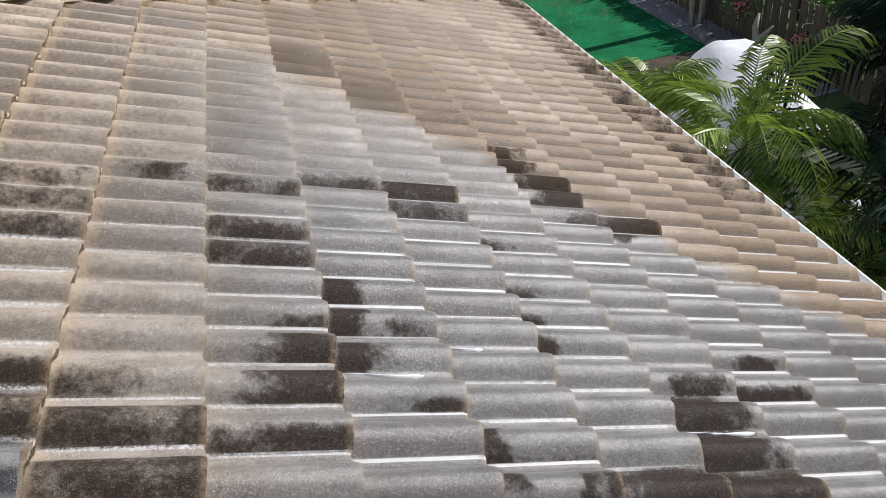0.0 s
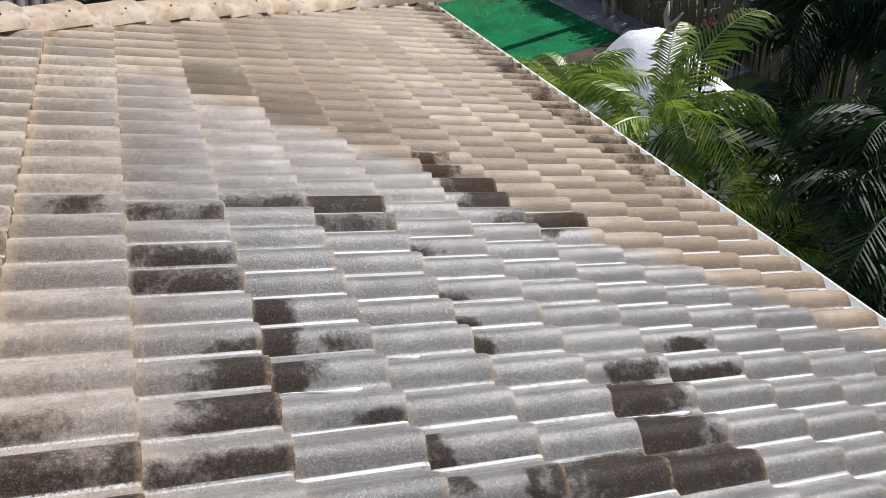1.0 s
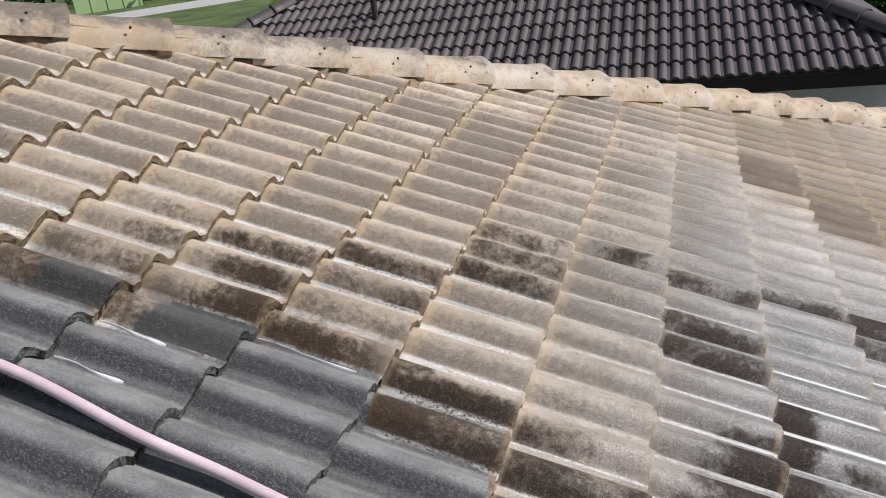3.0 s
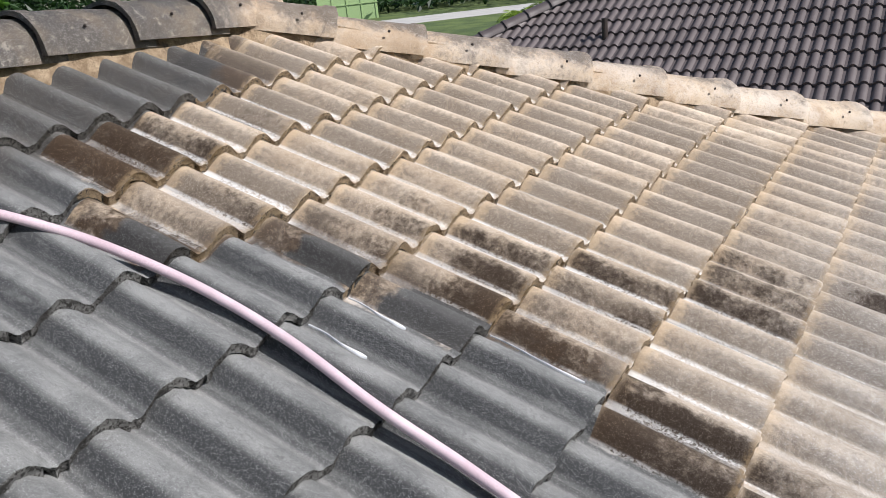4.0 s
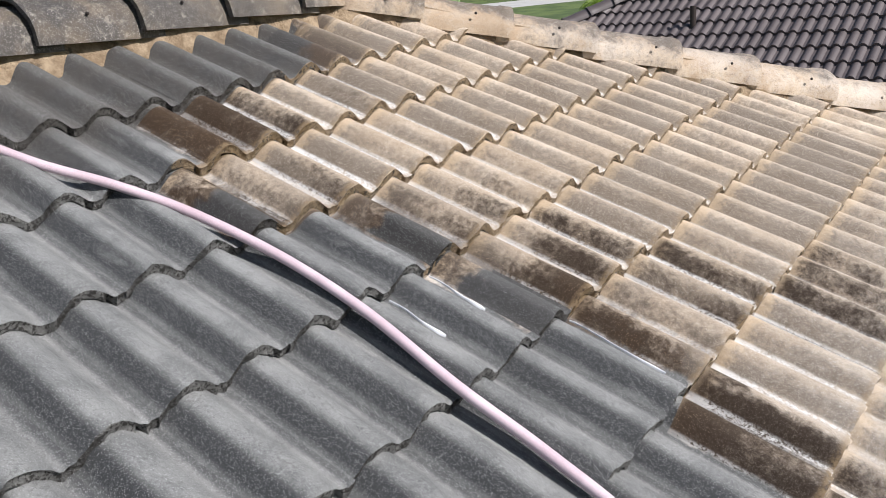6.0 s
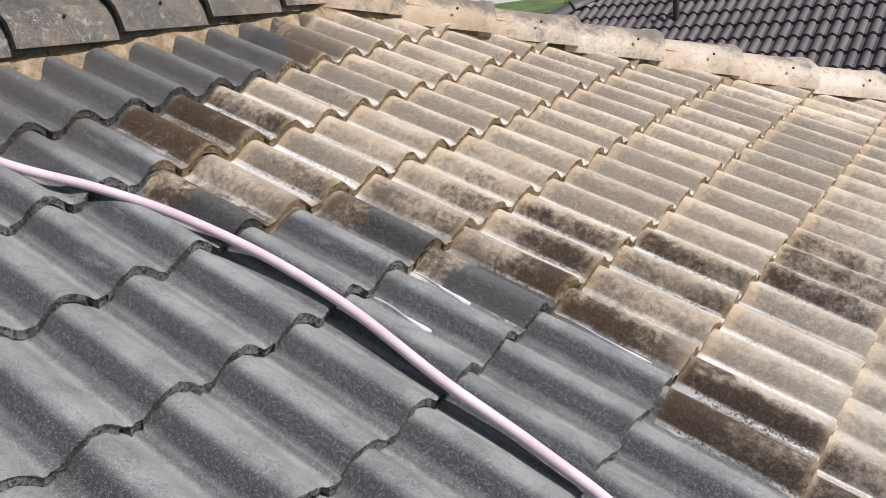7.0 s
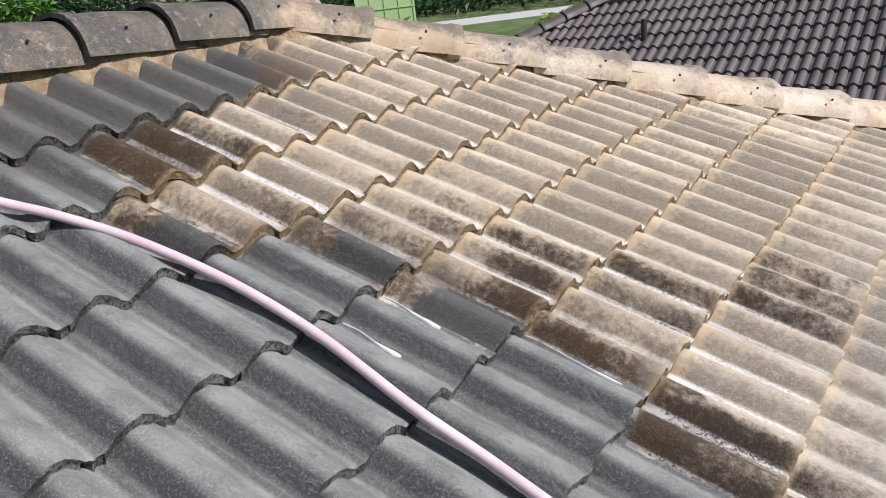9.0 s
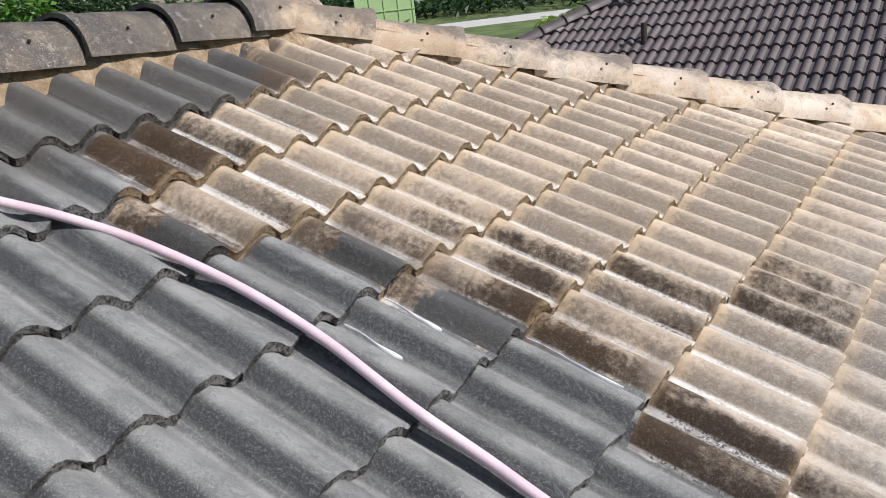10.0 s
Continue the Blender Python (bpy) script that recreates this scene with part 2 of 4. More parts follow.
def tile_material(name, edge=False):
    m = Mat(name, 0.6)
    v = m.coords(roof)
    sep = m.t.nodes.new("ShaderNodeSeparateXYZ")
    m.link(v, sep.inputs[0])
    x, y = sep.outputs[0], sep.outputs[1]
    ph = m.math('FRACT', m.math('DIVIDE', y, ROLL))
    kx = m.math('FLOOR', m.math('DIVIDE', m.math('ADD', x, -0.001), GAUGE))
    fx = m.math('FRACT', m.math('DIVIDE', m.math('ADD', x, -0.001), GAUGE))
    ky = m.math('FLOOR', m.math('MULTIPLY', m.math('SUBTRACT', m.math('DIVIDE', y, ROLL), m.math('FLOORED_MODULO', kx, 2.0)), 0.5))
    comb = m.t.nodes.new("ShaderNodeCombineXYZ")
    m.link(kx, comb.inputs[0]), m.link(ky, comb.inputs[1])
    wn_ = m.t.nodes.new("ShaderNodeTexWhiteNoise")
    wn_.noise_dimensions = '3D'
    m.link(comb.outputs[0], wn_.inputs["Vector"])
    cell = wn_.outputs["Value"]
    big = m.noise(v, 1.4, 3)
    mid = m.noise(v, 7.0, 5, 0.62)
    streak = m.noise(m.stretch(v, (4.0, 22.0, 10.0)), 1.0, 4, 0.6)
    fine = m.noise(v, 60.0, 4, 0.65)
    grit = m.noise(v, 340.0, 3, 0.8)
    sandy = m.noise(v, 150.0, 5, 0.85)
    # tan concrete, tinted tile by tile
    tan = m.mix(m.step(mid, 0.3, 0.72), (0.5, 0.39, 0.28), (0.8, 0.675, 0.535))
    tan = m.mix(m.math('MULTIPLY', cell, 0.4), tan, (0.42, 0.355, 0.28))
    # the middle of the slope is paler and greyer, the far side warm and brown
    line = m.math('ADD', m.math('MULTIPLY', x, -0.85), m.math('ADD', 2.55, m.math('MULTIPLY', m.math('SUBTRACT', big, 0.5), 0.5)))
    beyond = m.step(m.math('SUBTRACT', y, line), -0.1, 0.15)
    pale = m.math('MULTIPLY', m.step(x, -1.1, 0.5), m.math('SUBTRACT', 1.0, beyond))
    pale = m.math('MULTIPLY', pale, m.step(y, 2.4, 0.7, 0.3, 1.0))
    tan = m.mix(m.math('MULTIPLY', pale, m.step(x, -0.3, 0.4, 0.6, 0.92)), tan, m.mix(m.step(mid, 0.3, 0.7), (0.1, 0.099, 0.098), (0.215, 0.213, 0.21)))
    brown = m.math('MULTIPLY', beyond, m.math('MULTIPLY', m.step(m.math('SUBTRACT', y, line), 4.0, 0.6, 0.45, 1.0), m.step(x, -0.4, 0.7)))
    brown = m.math('MULTIPLY', brown, m.step(m.math('ADD', big, m.math('MULTIPLY', cell, 0.25)), 0.35, 0.75, 0.4, 1.0))
    tan = m.mix(m.math('MULTIPLY', brown, 0.92), tan, (0.29, 0.195, 0.108))
    tan = m.mix(m.math('MULTIPLY', m.step(x, -0.2, -1.2, 0.0, 0.22), m.step(y, 0.9, 0.1)), tan, (0.21, 0.15, 0.095))
    # crest-to-pan shading of the far rolls, put into the colour
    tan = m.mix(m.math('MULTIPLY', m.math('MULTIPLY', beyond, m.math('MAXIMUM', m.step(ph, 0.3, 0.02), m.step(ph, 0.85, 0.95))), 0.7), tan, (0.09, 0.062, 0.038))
    # chalky deposit in the pans
    pan = m.math('MAXIMUM', m.step(ph, 0.82, 0.88), m.step(ph, 0.04, 0.0))
    chalk = m.math('MULTIPLY', pan, m.step(m.math('ADD', fine, m.math('MULTIPLY', streak, 0.6)), 0.55, 0.95))
    tan = m.mix(m.math('MULTIPLY', chalk, m.step(x, 0.0, -0.5, 0.1, 0.75)), tan, (0.55, 0.53, 0.5))
    # white residue along the water line of each pan
    foam = m.math('MAXIMUM', m.step(ph, 0.95, 0.965), m.step(ph, 0.025, 0.01))
    crusty = m.math('MULTIPLY', m.math('MAXIMUM', m.step(ph, 0.87, 0.93), m.step(ph, 0.06, 0.02)), m.step(x, -0.2, -0.7))
    foam = m.math('MULTIPLY', foam, m.step(m.math('ADD', m.math('ADD', m.math('MULTIPLY', cell, 0.5), m.math('MULTIPLY', fine, 0.4)), m.math('MULTIPLY', big, 0.5)), 0.42, 0.72))
    foam = m.math('MULTIPLY', foam, m.math('SUBTRACT', 1.0, m.math('MULTIPLY', beyond, m.step(x, 1.9, 1.2))))
    foam = m.math('MULTIPLY', foam, m.step(m.math('ADD', y, m.math('MULTIPLY', x, 0.2)), -0.5, -0.3))
    # mould on the shaded flank of the rolls
    flank = m.math('MULTIPLY', m.step(ph, 0.0, 0.06), m.step(ph, 0.5, 0.12))
    dirt = m.math('ADD', m.math('ADD', m.math('MULTIPLY', mid, 0.6), m.math('MULTIPLY', streak, 0.55)), m.math('MULTIPLY', m.math('SUBTRACT', cell, 0.5), 0.3))
    dirt = m.math('ADD', dirt, m.math('MULTIPLY', flank, m.step(x, 0.4, -0.3, 0.3, 0.37)))
    mould = m.math('MULTIPLY', m.step(m.math('ADD', dirt, m.math('ADD', m.math('MULTIPLY', m.math('SUBTRACT', fine, 0.5), 0.6), m.math('MULTIPLY', m.math('SUBTRACT', sandy, 0.5), 0.9))), 0.6, 0.98), m.math('SUBTRACT', 1.0, m.math('MULTIPLY', beyond, 0.55)))
    col = m.mix(m.math('MULTIPLY', mould, 0.66), tan, (0.062, 0.046, 0.034))
    # sand grains: sparse pale dots over a fine mottle
    sand = m.node("ShaderNodeTexVoronoi", Scale=400.0)
    m.link(v, sand.inputs["Vector"])
    grain = m.t.nodes.new("ShaderNodeSeparateXYZ")
    m.link(sand.outputs["Color"], grain.inputs[0])
    size = m.step(grain.outputs[0], 0.1, 1.0, 0.03, 0.45)
    light = m.math('MULTIPLY', m.step(m.math('SUBTRACT', sand.outputs["Distance"], size), 0.08, -0.08), m.step(grain.outputs[1], 0.0, 1.0, 0.35, 1.0))
    mottle = m.noise(v, 520.0, 2, 0.7)
    blotch = m.noise(m.stretch(v, (16.0, 30.0, 20.0)), 1.0, 5, 0.75)
    bright, dim = m.step(sandy, 0.52, 0.66), m.step(m.math('ADD', m.math('MULTIPLY', sandy, 0.65), m.math('MULTIPLY', blotch, 0.35)), 0.5, 0.38)
    dark = m.step(m.math('ADD', m.math('MULTIPLY', mottle, 0.7), m.math('MULTIPLY', grit, 0.3)), 0.5, 0.36)
    # grains are stronger on the wet part: sun glints put into the colour
    col = m.mix(m.math('MULTIPLY', light, m.step(pale, 0.0, 1.0, 0.42, 0.62)), col, m.mix(pale, (0.8, 0.72, 0.62), (0.74, 0.76, 0.78)))
    col = m.mix(m.math('MULTIPLY', dark, 0.5), col, (0.07, 0.052, 0.038))
    col = m.mix(m.math('MULTIPLY', bright, m.step(pale, 0.0, 1.0, 0.35, 0.5)), col, m.mix(pale, (0.84, 0.74, 0.62), (0.6, 0.61, 0.62)))
    col = m.mix(m.math('MULTIPLY', dim, m.step(pale, 0.0, 1.0, 0.36, 0.5)), col, m.mix(pale, (0.12, 0.085, 0.06), (0.045, 0.044, 0.043)))
    # washed clean just below the edge of the course above
    head = m.math('MULTIPLY', m.step(m.math('ADD', fx, m.math('MULTIPLY', m.math('SUBTRACT', fine, 0.5), 0.25)), 0.15, 0.02), m.step(x, 0.0, -0.5, 0.1, 0.5))
    col = m.mix(head, col, (0.62, 0.465, 0.295))
    # black growth left in patches
    flat = m.t.nodes.new("ShaderNodeCombineXYZ")
    warp = m.node("ShaderNodeTexNoise", Scale=13.0, Detail=3.0)
    m.link(v, warp.inputs["Vector"])
    wx = m.t.nodes.new("ShaderNodeSeparateXYZ")
    m.link(warp.outputs["Color"], wx.inputs[0])
    m.link(m.math('ADD', x, m.math('MULTIPLY', m.math('SUBTRACT', wx.outputs[0], 0.5), 0.24)), flat.inputs[0])
    m.link(m.math('ADD', y, m.math('MULTIPLY', m.math('SUBTRACT', wx.outputs[1], 0.5), 0.05)), flat.inputs[1])
    m.link(m.math('ADD', m.math('MULTIPLY', kx, 64.0), m.math('FLOOR', m.math('DIVIDE', y, ROLL))), flat.inputs[2])
    total = rolls(m, flat.outputs[0], BLACK_FRONT + BLACK_LOW + BLACK_MIDDLE + BLACK_UPPER + BLACK_TOP)
    umber = rolls(m, flat.outputs[0], BROWN_FAR)
    soft = m.noise(m.stretch(v, (4.5, 9.5, 4.0)), 1.0, 3, 0.5)
    ragged = m.math('ADD', m.math('ADD', m.math('MULTIPLY', m.math('SUBTRACT', soft, 0.5), 1.1), m.math('MULTIPLY', m.math('SUBTRACT', mid, 0.5), 1.0)), m.math('ADD', m.math('MULTIPLY', m.math('SUBTRACT', fine, 0.5), 0.7), m.math('MULTIPLY', m.math('SUBTRACT', grit, 0.5), 0.6)))
    total = m.math('MAXIMUM', total, m.math('MULTIPLY', m.step(x, 2.5, 2.72), m.step(y, 1.0, 2.0, 0.0, 0.5)))
    stain = m.math('ADD', m.math('MULTIPLY', total, 1.12), m.math('MULTIPLY', ragged, m.step(total, 0.0, 0.25, 0.3, 1.25)))
    stain = m.step(stain, 0.12, 0.95)
    col = m.mix(m.math('MULTIPLY', m.step(m.math('ADD', umber, ragged), 0.3, 0.95), 0.72), col, (0.105, 0.07, 0.035))
    # the growth wears off at the tiles' own lower edges
    stain = m.math('MULTIPLY', stain, m.math('SUBTRACT', 1.0, m.math('MULTIPLY', m.step(fx, 0.06, 0.0), 0.5)))
    col = m.mix(m.math('MULTIPLY', stain, 0.92), col, m.mix(m.math('MAXIMUM', m.math('MULTIPLY', light, 0.4), m.math('MULTIPLY', bright, 0.55)), (0.025, 0.0165, 0.0118), (0.17, 0.13, 0.1)))
    crust = m.math('ADD', m.math('MULTIPLY', m.noise(v, 130.0, 4, 0.75), 0.7), m.math('MULTIPLY', grit, 0.3))
    foam = m.math('MULTIPLY', foam, m.math('MAXIMUM', m.step(crust, 0.42, 0.58), m.step(x, -0.2, 0.5)))
    crusty = m.math('MULTIPLY', crusty, m.math('MULTIPLY', m.step(m.math('ADD', crust, m.step(fx, 0.25, 0.0, 0.0, 0.12)), 0.42, 0.54), m.step(m.math('SUBTRACT', y, m.math('MULTIPLY', x, 0.1)), 1.3, 0.4)))
    col = m.mix(m.math('MULTIPLY', m.math('MAXIMUM', foam, m.math('MULTIPLY', crusty, m.step(cell, 0.0, 0.6, 0.5, 0.95))), 0.88), col, (0.76, 0.76, 0.75))
    # unwashed grey side
    yb = curve(m, x, -3.2, 3.4, -1.6, 1.0, ((-3.2, 0.5), (3.4, -1.35), (-2.565, 0.5), (-2.555, 0.3), (-2.245, 0.3), (-2.235, -0.46), (-1.925, -0.46), (-1.915, -0.62), (-1.605, -0.62),
                                            (-1.595, -0.31), (-0.965, -0.31), (-0.955, -0.155), (-0.645, -0.155), (-0.635, -0.31), (-0.325, -0.31), (-0.315, -0.62), (0.0, -0.65), (1.0, -1.1)))
    g = m.math('ADD', m.math('SUBTRACT', yb, y), m.math('MULTIPLY', m.math('SUBTRACT', mid, 0.5), 0.09))
    grey = m.step(m.math('MAXIMUM', m.step(g, -0.02, 0.02), m.math('ADD', rolls(m, flat.outputs[0], GREY_ROLLS), m.math('MULTIPLY', ragged, 0.5))), 0.3, 0.75)
    fringe = m.math('MULTIPLY', m.step(g, -0.42, -0.03), m.step(m.math('ADD', m.math('ADD', mid, m.math('MULTIPLY', fine, 0.5)), m.math('MULTIPLY', cell, 0.3)), 0.55, 0.92))
    fringe = m.math('MULTIPLY', fringe, m.step(x, -0.4, -0.8))
    col = m.mix(m.math('MULTIPLY', fringe, 0.95), col, m.mix(light, (0.055, 0.036, 0.023), (0.25, 0.175, 0.11)))
    # darker along the foot of each roll and in the pan
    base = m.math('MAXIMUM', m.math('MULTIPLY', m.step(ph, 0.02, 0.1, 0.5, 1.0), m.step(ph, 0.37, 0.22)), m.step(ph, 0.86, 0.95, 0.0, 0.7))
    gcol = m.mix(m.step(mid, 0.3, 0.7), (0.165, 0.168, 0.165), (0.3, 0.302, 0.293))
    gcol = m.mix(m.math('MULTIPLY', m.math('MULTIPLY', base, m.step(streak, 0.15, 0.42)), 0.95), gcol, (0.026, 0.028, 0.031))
    gcol = m.mix(m.math('MULTIPLY', light, 0.55), gcol, (0.55, 0.56, 0.55))
    gcol = m.mix(m.math('MULTIPLY', dark, 0.55), gcol, (0.04, 0.041, 0.043))
    gcol = m.mix(m.math('MULTIPLY', bright, 0.28), gcol, (0.42, 0.43, 0.42))
    gcol = m.mix(m.math('MULTIPLY', dim, 0.45), gcol, (0.06, 0.061, 0.062))
    gcol = m.mix(m.math('MULTIPLY', m.step(x, -1.9, -2.3), m.step(m.math('ADD', mid, m.math('MULTIPLY', fine, 0.4)), 0.4, 0.85, 0.35, 0.85)), gcol, m.mix(light, (0.06, 0.053, 0.046), (0.3, 0.29, 0.27)))
    sooty = m.step(m.math('ADD', rolls(m, flat.outputs[0], GREY_ROLLS), m.math('MULTIPLY', ragged, 0.5)), 0.15, 0.9, 0.0, 0.8)
    gcol = m.mix(sooty, gcol, m.mix(light, (0.04, 0.038, 0.036), (0.2, 0.2, 0.2)))
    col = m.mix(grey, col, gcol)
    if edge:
        crack_shade = m.noise(v, 120.0, 4, 0.7)
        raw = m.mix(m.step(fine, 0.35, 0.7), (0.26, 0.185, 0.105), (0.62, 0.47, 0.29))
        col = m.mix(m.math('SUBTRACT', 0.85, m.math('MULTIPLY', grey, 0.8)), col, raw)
        # near-black flecks paint in the shadow of cracks below the edge
        col = m.mix(m.step(m.math('ADD', m.math('MULTIPLY', crack_shade, 0.8), m.math('MULTIPLY', fine, 0.4)), 0.58, 0.68, 0.0, 0.9), col, (0.02, 0.017, 0.014))
    # worn pale lip above each lower edge
    lip = m.math('MULTIPLY', m.step(fx, 0.93, 0.99), m.step(fine, 0.35, 0.6))
    col = m.mix(m.math('MULTIPLY', m.math('MULTIPLY', lip, m.math('SUBTRACT', 1.0, grey)), 0.6), col, (0.34, 0.245, 0.145))
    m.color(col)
    m.put(m.math('SUBTRACT', 0.5, m.math('MULTIPLY', stain, 0.38)), m.b.inputs["Specular IOR Level"])
    wet = m.math('MULTIPLY', m.math('MULTIPLY', m.step(x, -0.8, 0.5), m.step(x, 3.1, 1.6)), m.math('SUBTRACT', 1.0, m.math('MULTIPLY', beyond, 0.75)))
    wet = m.math('MULTIPLY', wet, m.step(mid, 0.25, 0.6, 0.6, 1.0))
    dry = m.math('ADD', m.math('SUBTRACT', 0.75, m.math('MULTIPLY', wet, 0.3)), m.math('MULTIPLY', stain, 0.3))
    trickle = m.math('MULTIPLY', m.math('MAXIMUM', m.step(ph, 0.94, 0.98), m.step(ph, 0.05, 0.02)), m.step(m.math('ADD', big, m.math('MULTIPLY', cell, 0.35)), 0.5, 0.7))
    trickle = m.math('MULTIPLY', m.math('MULTIPLY', trickle, m.step(x, -0.4, 0.2)), m.math('SUBTRACT', 1.0, grey))
    m.rough(m.math('SUBTRACT', dry, m.math('MULTIPLY', trickle, 0.22)))
    m.put(m.math('MULTIPLY', m.math('MULTIPLY', wet, m.math('SUBTRACT', 1.0, m.math('MULTIPLY', stain, 0.9))), 0.9), m.b.inputs["Coat Weight"])
    m.b.inputs["Coat Roughness"].default_value = 0.3
    h = m.math('ADD', m.math('ADD', m.math('MULTIPLY', grit, 1.0), m.math('ADD', m.math('MULTIPLY', light, 0.5), m.math('MULTIPLY', sandy, 1.5))), m.math('MULTIPLY', fine, 1.2 if not edge else 5.0))
    film = m.node("ShaderNodeBump", Strength=0.28, Distance=0.003)
    m.link(m.math('ADD', m.math('ADD', mottle, m.math('MULTIPLY', sandy, 1.2)), m.math('MULTIPLY', light, 0.5)), film.inputs["Height"])
    m.bump(h, 0.8 if not edge else 1.0, 0.003 if not edge else 0.008)
    m.link(film.outputs[0], m.b.inputs["Coat Normal"])
    return m.m


TILE = tile_material("concrete_tile")
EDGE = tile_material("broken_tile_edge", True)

m = Mat("concrete_cap", 0.75)
v = m.coords(roof)
sep = m.t.nodes.new("ShaderNodeSeparateXYZ")
m.link(v, sep.inputs[0])
mid, fine, grit, big = m.noise(v, 8, 5, 0.6), m.noise(v, 55, 4, 0.65), m.noise(v, 280, 2, 0.7), m.noise(v, 2.5, 3)
col = m.mix(m.step(mid, 0.35, 0.65), (0.38, 0.28, 0.185), (0.55, 0.445, 0.33))
col = m.mix(m.math('MULTIPLY', m.step(m.math('ADD', big, m.math('MULTIPLY', m.math('SUBTRACT', fine, 0.5), 0.3)), 0.46, 0.66), 0.45), col, (0.58, 0.54, 0.5))
top = m.step(sep.outputs[2], 0.07, 0.13)
moss = m.step(m.math('ADD', m.math('ADD', m.math('MULTIPLY', mid, 0.8), m.math('MULTIPLY', fine, 0.3)), m.math('ADD', m.math('MULTIPLY', top, 0.22), m.step(sep.outputs[0], -0.2, -2.4, 0.0, 0.22))), 0.7, 0.95)
col = m.mix(m.math('MULTIPLY', moss, 0.85), col, (0.085, 0.066, 0.052))
old = m.math('MULTIPLY', m.step(sep.outputs[0], -2.3, -2.6), m.step(m.math('ADD', sep.outputs[1], m.math('MULTIPLY', mid, 0.5)), 1.1, 0.75))
col = m.mix(m.math('MULTIPLY', old, 0.95), col, m.mix(m.step(mid, 0.4, 0.7), (0.035, 0.032, 0.03), (0.11, 0.085, 0.06)))
spots = m.noise(v, 26, 6, 0.75)
end = m.step(m.math('ADD', sep.outputs[0], m.math('MULTIPLY', mid, 0.6)), 2.1, 2.7, 0.0, 0.8)
col = m.mix(end, col, (0.075, 0.058, 0.05))
col = m.mix(m.step(spots, 0.55, 0.7, 0.0, 0.5), col, (0.07, 0.055, 0.042))
col = m.mix(m.step(spots, 0.46, 0.34, 0.0, 0.3), col, (0.5, 0.45, 0.38))
col = m.mix(m.step(grit, 0.56, 0.68, 0.0, 0.55), col, (0.5, 0.48, 0.45))
col = m.mix(m.step(grit, 0.44, 0.34, 0.0, 0.55), col, (0.05, 0.042, 0.035))
m.color(col)
m.bump(m.math('ADD', grit, m.math('MULTIPLY', fine, 2.0)), 0.6, 0.003)
CAP = m.m

m = Mat("mortar", 0.9)
v = m.coords(roof)
mid, fine = m.noise(v, 16, 6, 0.7), m.noise(v, 60, 5, 0.7)
col = m.mix(m.step(mid, 0.35, 0.7), (0.25, 0.175, 0.105), (0.5, 0.38, 0.25))
col = m.mix(m.step(m.noise(v, 11.0, 6, 0.75), 0.54, 0.66, 0, 0.8), col, (0.06, 0.046, 0.035))
m.color(col)
m.bump(m.math('ADD', mid, m.math('MULTIPLY', fine, 0.5)), 1.0, 0.045)
MORTAR = m.m
HOLE = plain("nail_hole", (0.02, 0.015, 0.012), 0.9)


rng = random.Random(4)
kinds = [tile_arrays(rng) for _ in range(6)]
FACES = len(kinds[0][1])
tile_meshes = [mesh_from("tile", *k, edges=True) for k in kinds]

places = []
for k in range(-7, 11):
    x = min(k * GAUGE, 2.935)
    shift = 0 if k % 2 else ROLL
    i = -24
    while True:
        y = i * WIDE + shift
        if y > hip_y(x) - 0.02:
            break
        places.append((x, y))
        i += 1
far_v, far_f = [], []
count = 0
cut_tiles = []
for x, y in sorted(places, key=lambda p: (p[0] + 0.7) ** 2 * 0.8 + (p[1] - 0.5) ** 2):
    kind = rng.randrange(6)
    mat = Matrix.Translation((x + rng.uniform(-0.003, 0.003), y, rng.uniform(-0.0015, 0.0015))) @ Matrix.Rotation(radians(rng.uniform(-0.15, 0.15)), 4, 'Z')
    crossing = y + WIDE > hip_y(x - 0.40) - 0.03
    top = x - 0.40 < RIDGE_X + 0.1
    if crossing or top:
        cut_tiles.append((kind, mat))
    elif count < 300 and y > -2.6:
        ob = child("tile", tile_meshes[kind], None, roof)
        ob.matrix_basis = mat
        count += 1
    else:
        base = len(far_v)
        far_v += [tuple(mat @ Vector(p)) for p in kinds[kind][0]]
        far_f += [tuple(a + base for a in f) for f in kinds[kind][1]]
far = child("tile_field", mesh_from("tile_field", far_v, far_f, edges=True), None, roof)
far["kind"] = "stuff"
# tiles cut along the hip and under the ridge
hip_dir = Vector((1, HIP_RUN, 0)).normalized()
hip_side = Vector((-hip_dir.y, hip_dir.x, 0))
for kind, mat in cut_tiles:
    bm = bmesh.new()
    bm.from_mesh(tile_meshes[kind])
    bm.transform(mat)
    bmesh.ops.bisect_plane(bm, geom=bm.verts[:] + bm.edges[:] + bm.faces[:], plane_co=(RIDGE_X, HIP_Y - 0.075, 0), plane_no=hip_side, clear_outer=True)
    bmesh.ops.bisect_plane(bm, geom=bm.verts[:] + bm.edges[:] + bm.faces[:], plane_co=(RIDGE_X + 0.06, 0, 0), plane_no=(-1, 0, 0), clear_outer=True)
    if len(bm.faces) > 2:
        ob = part("cut_tile", bm, TILE, roof, smooth=True)
        ob.data.materials.append(EDGE)
        ob.data.set_sharp_from_angle(angle=radians(40))
    else:
        bm.free()

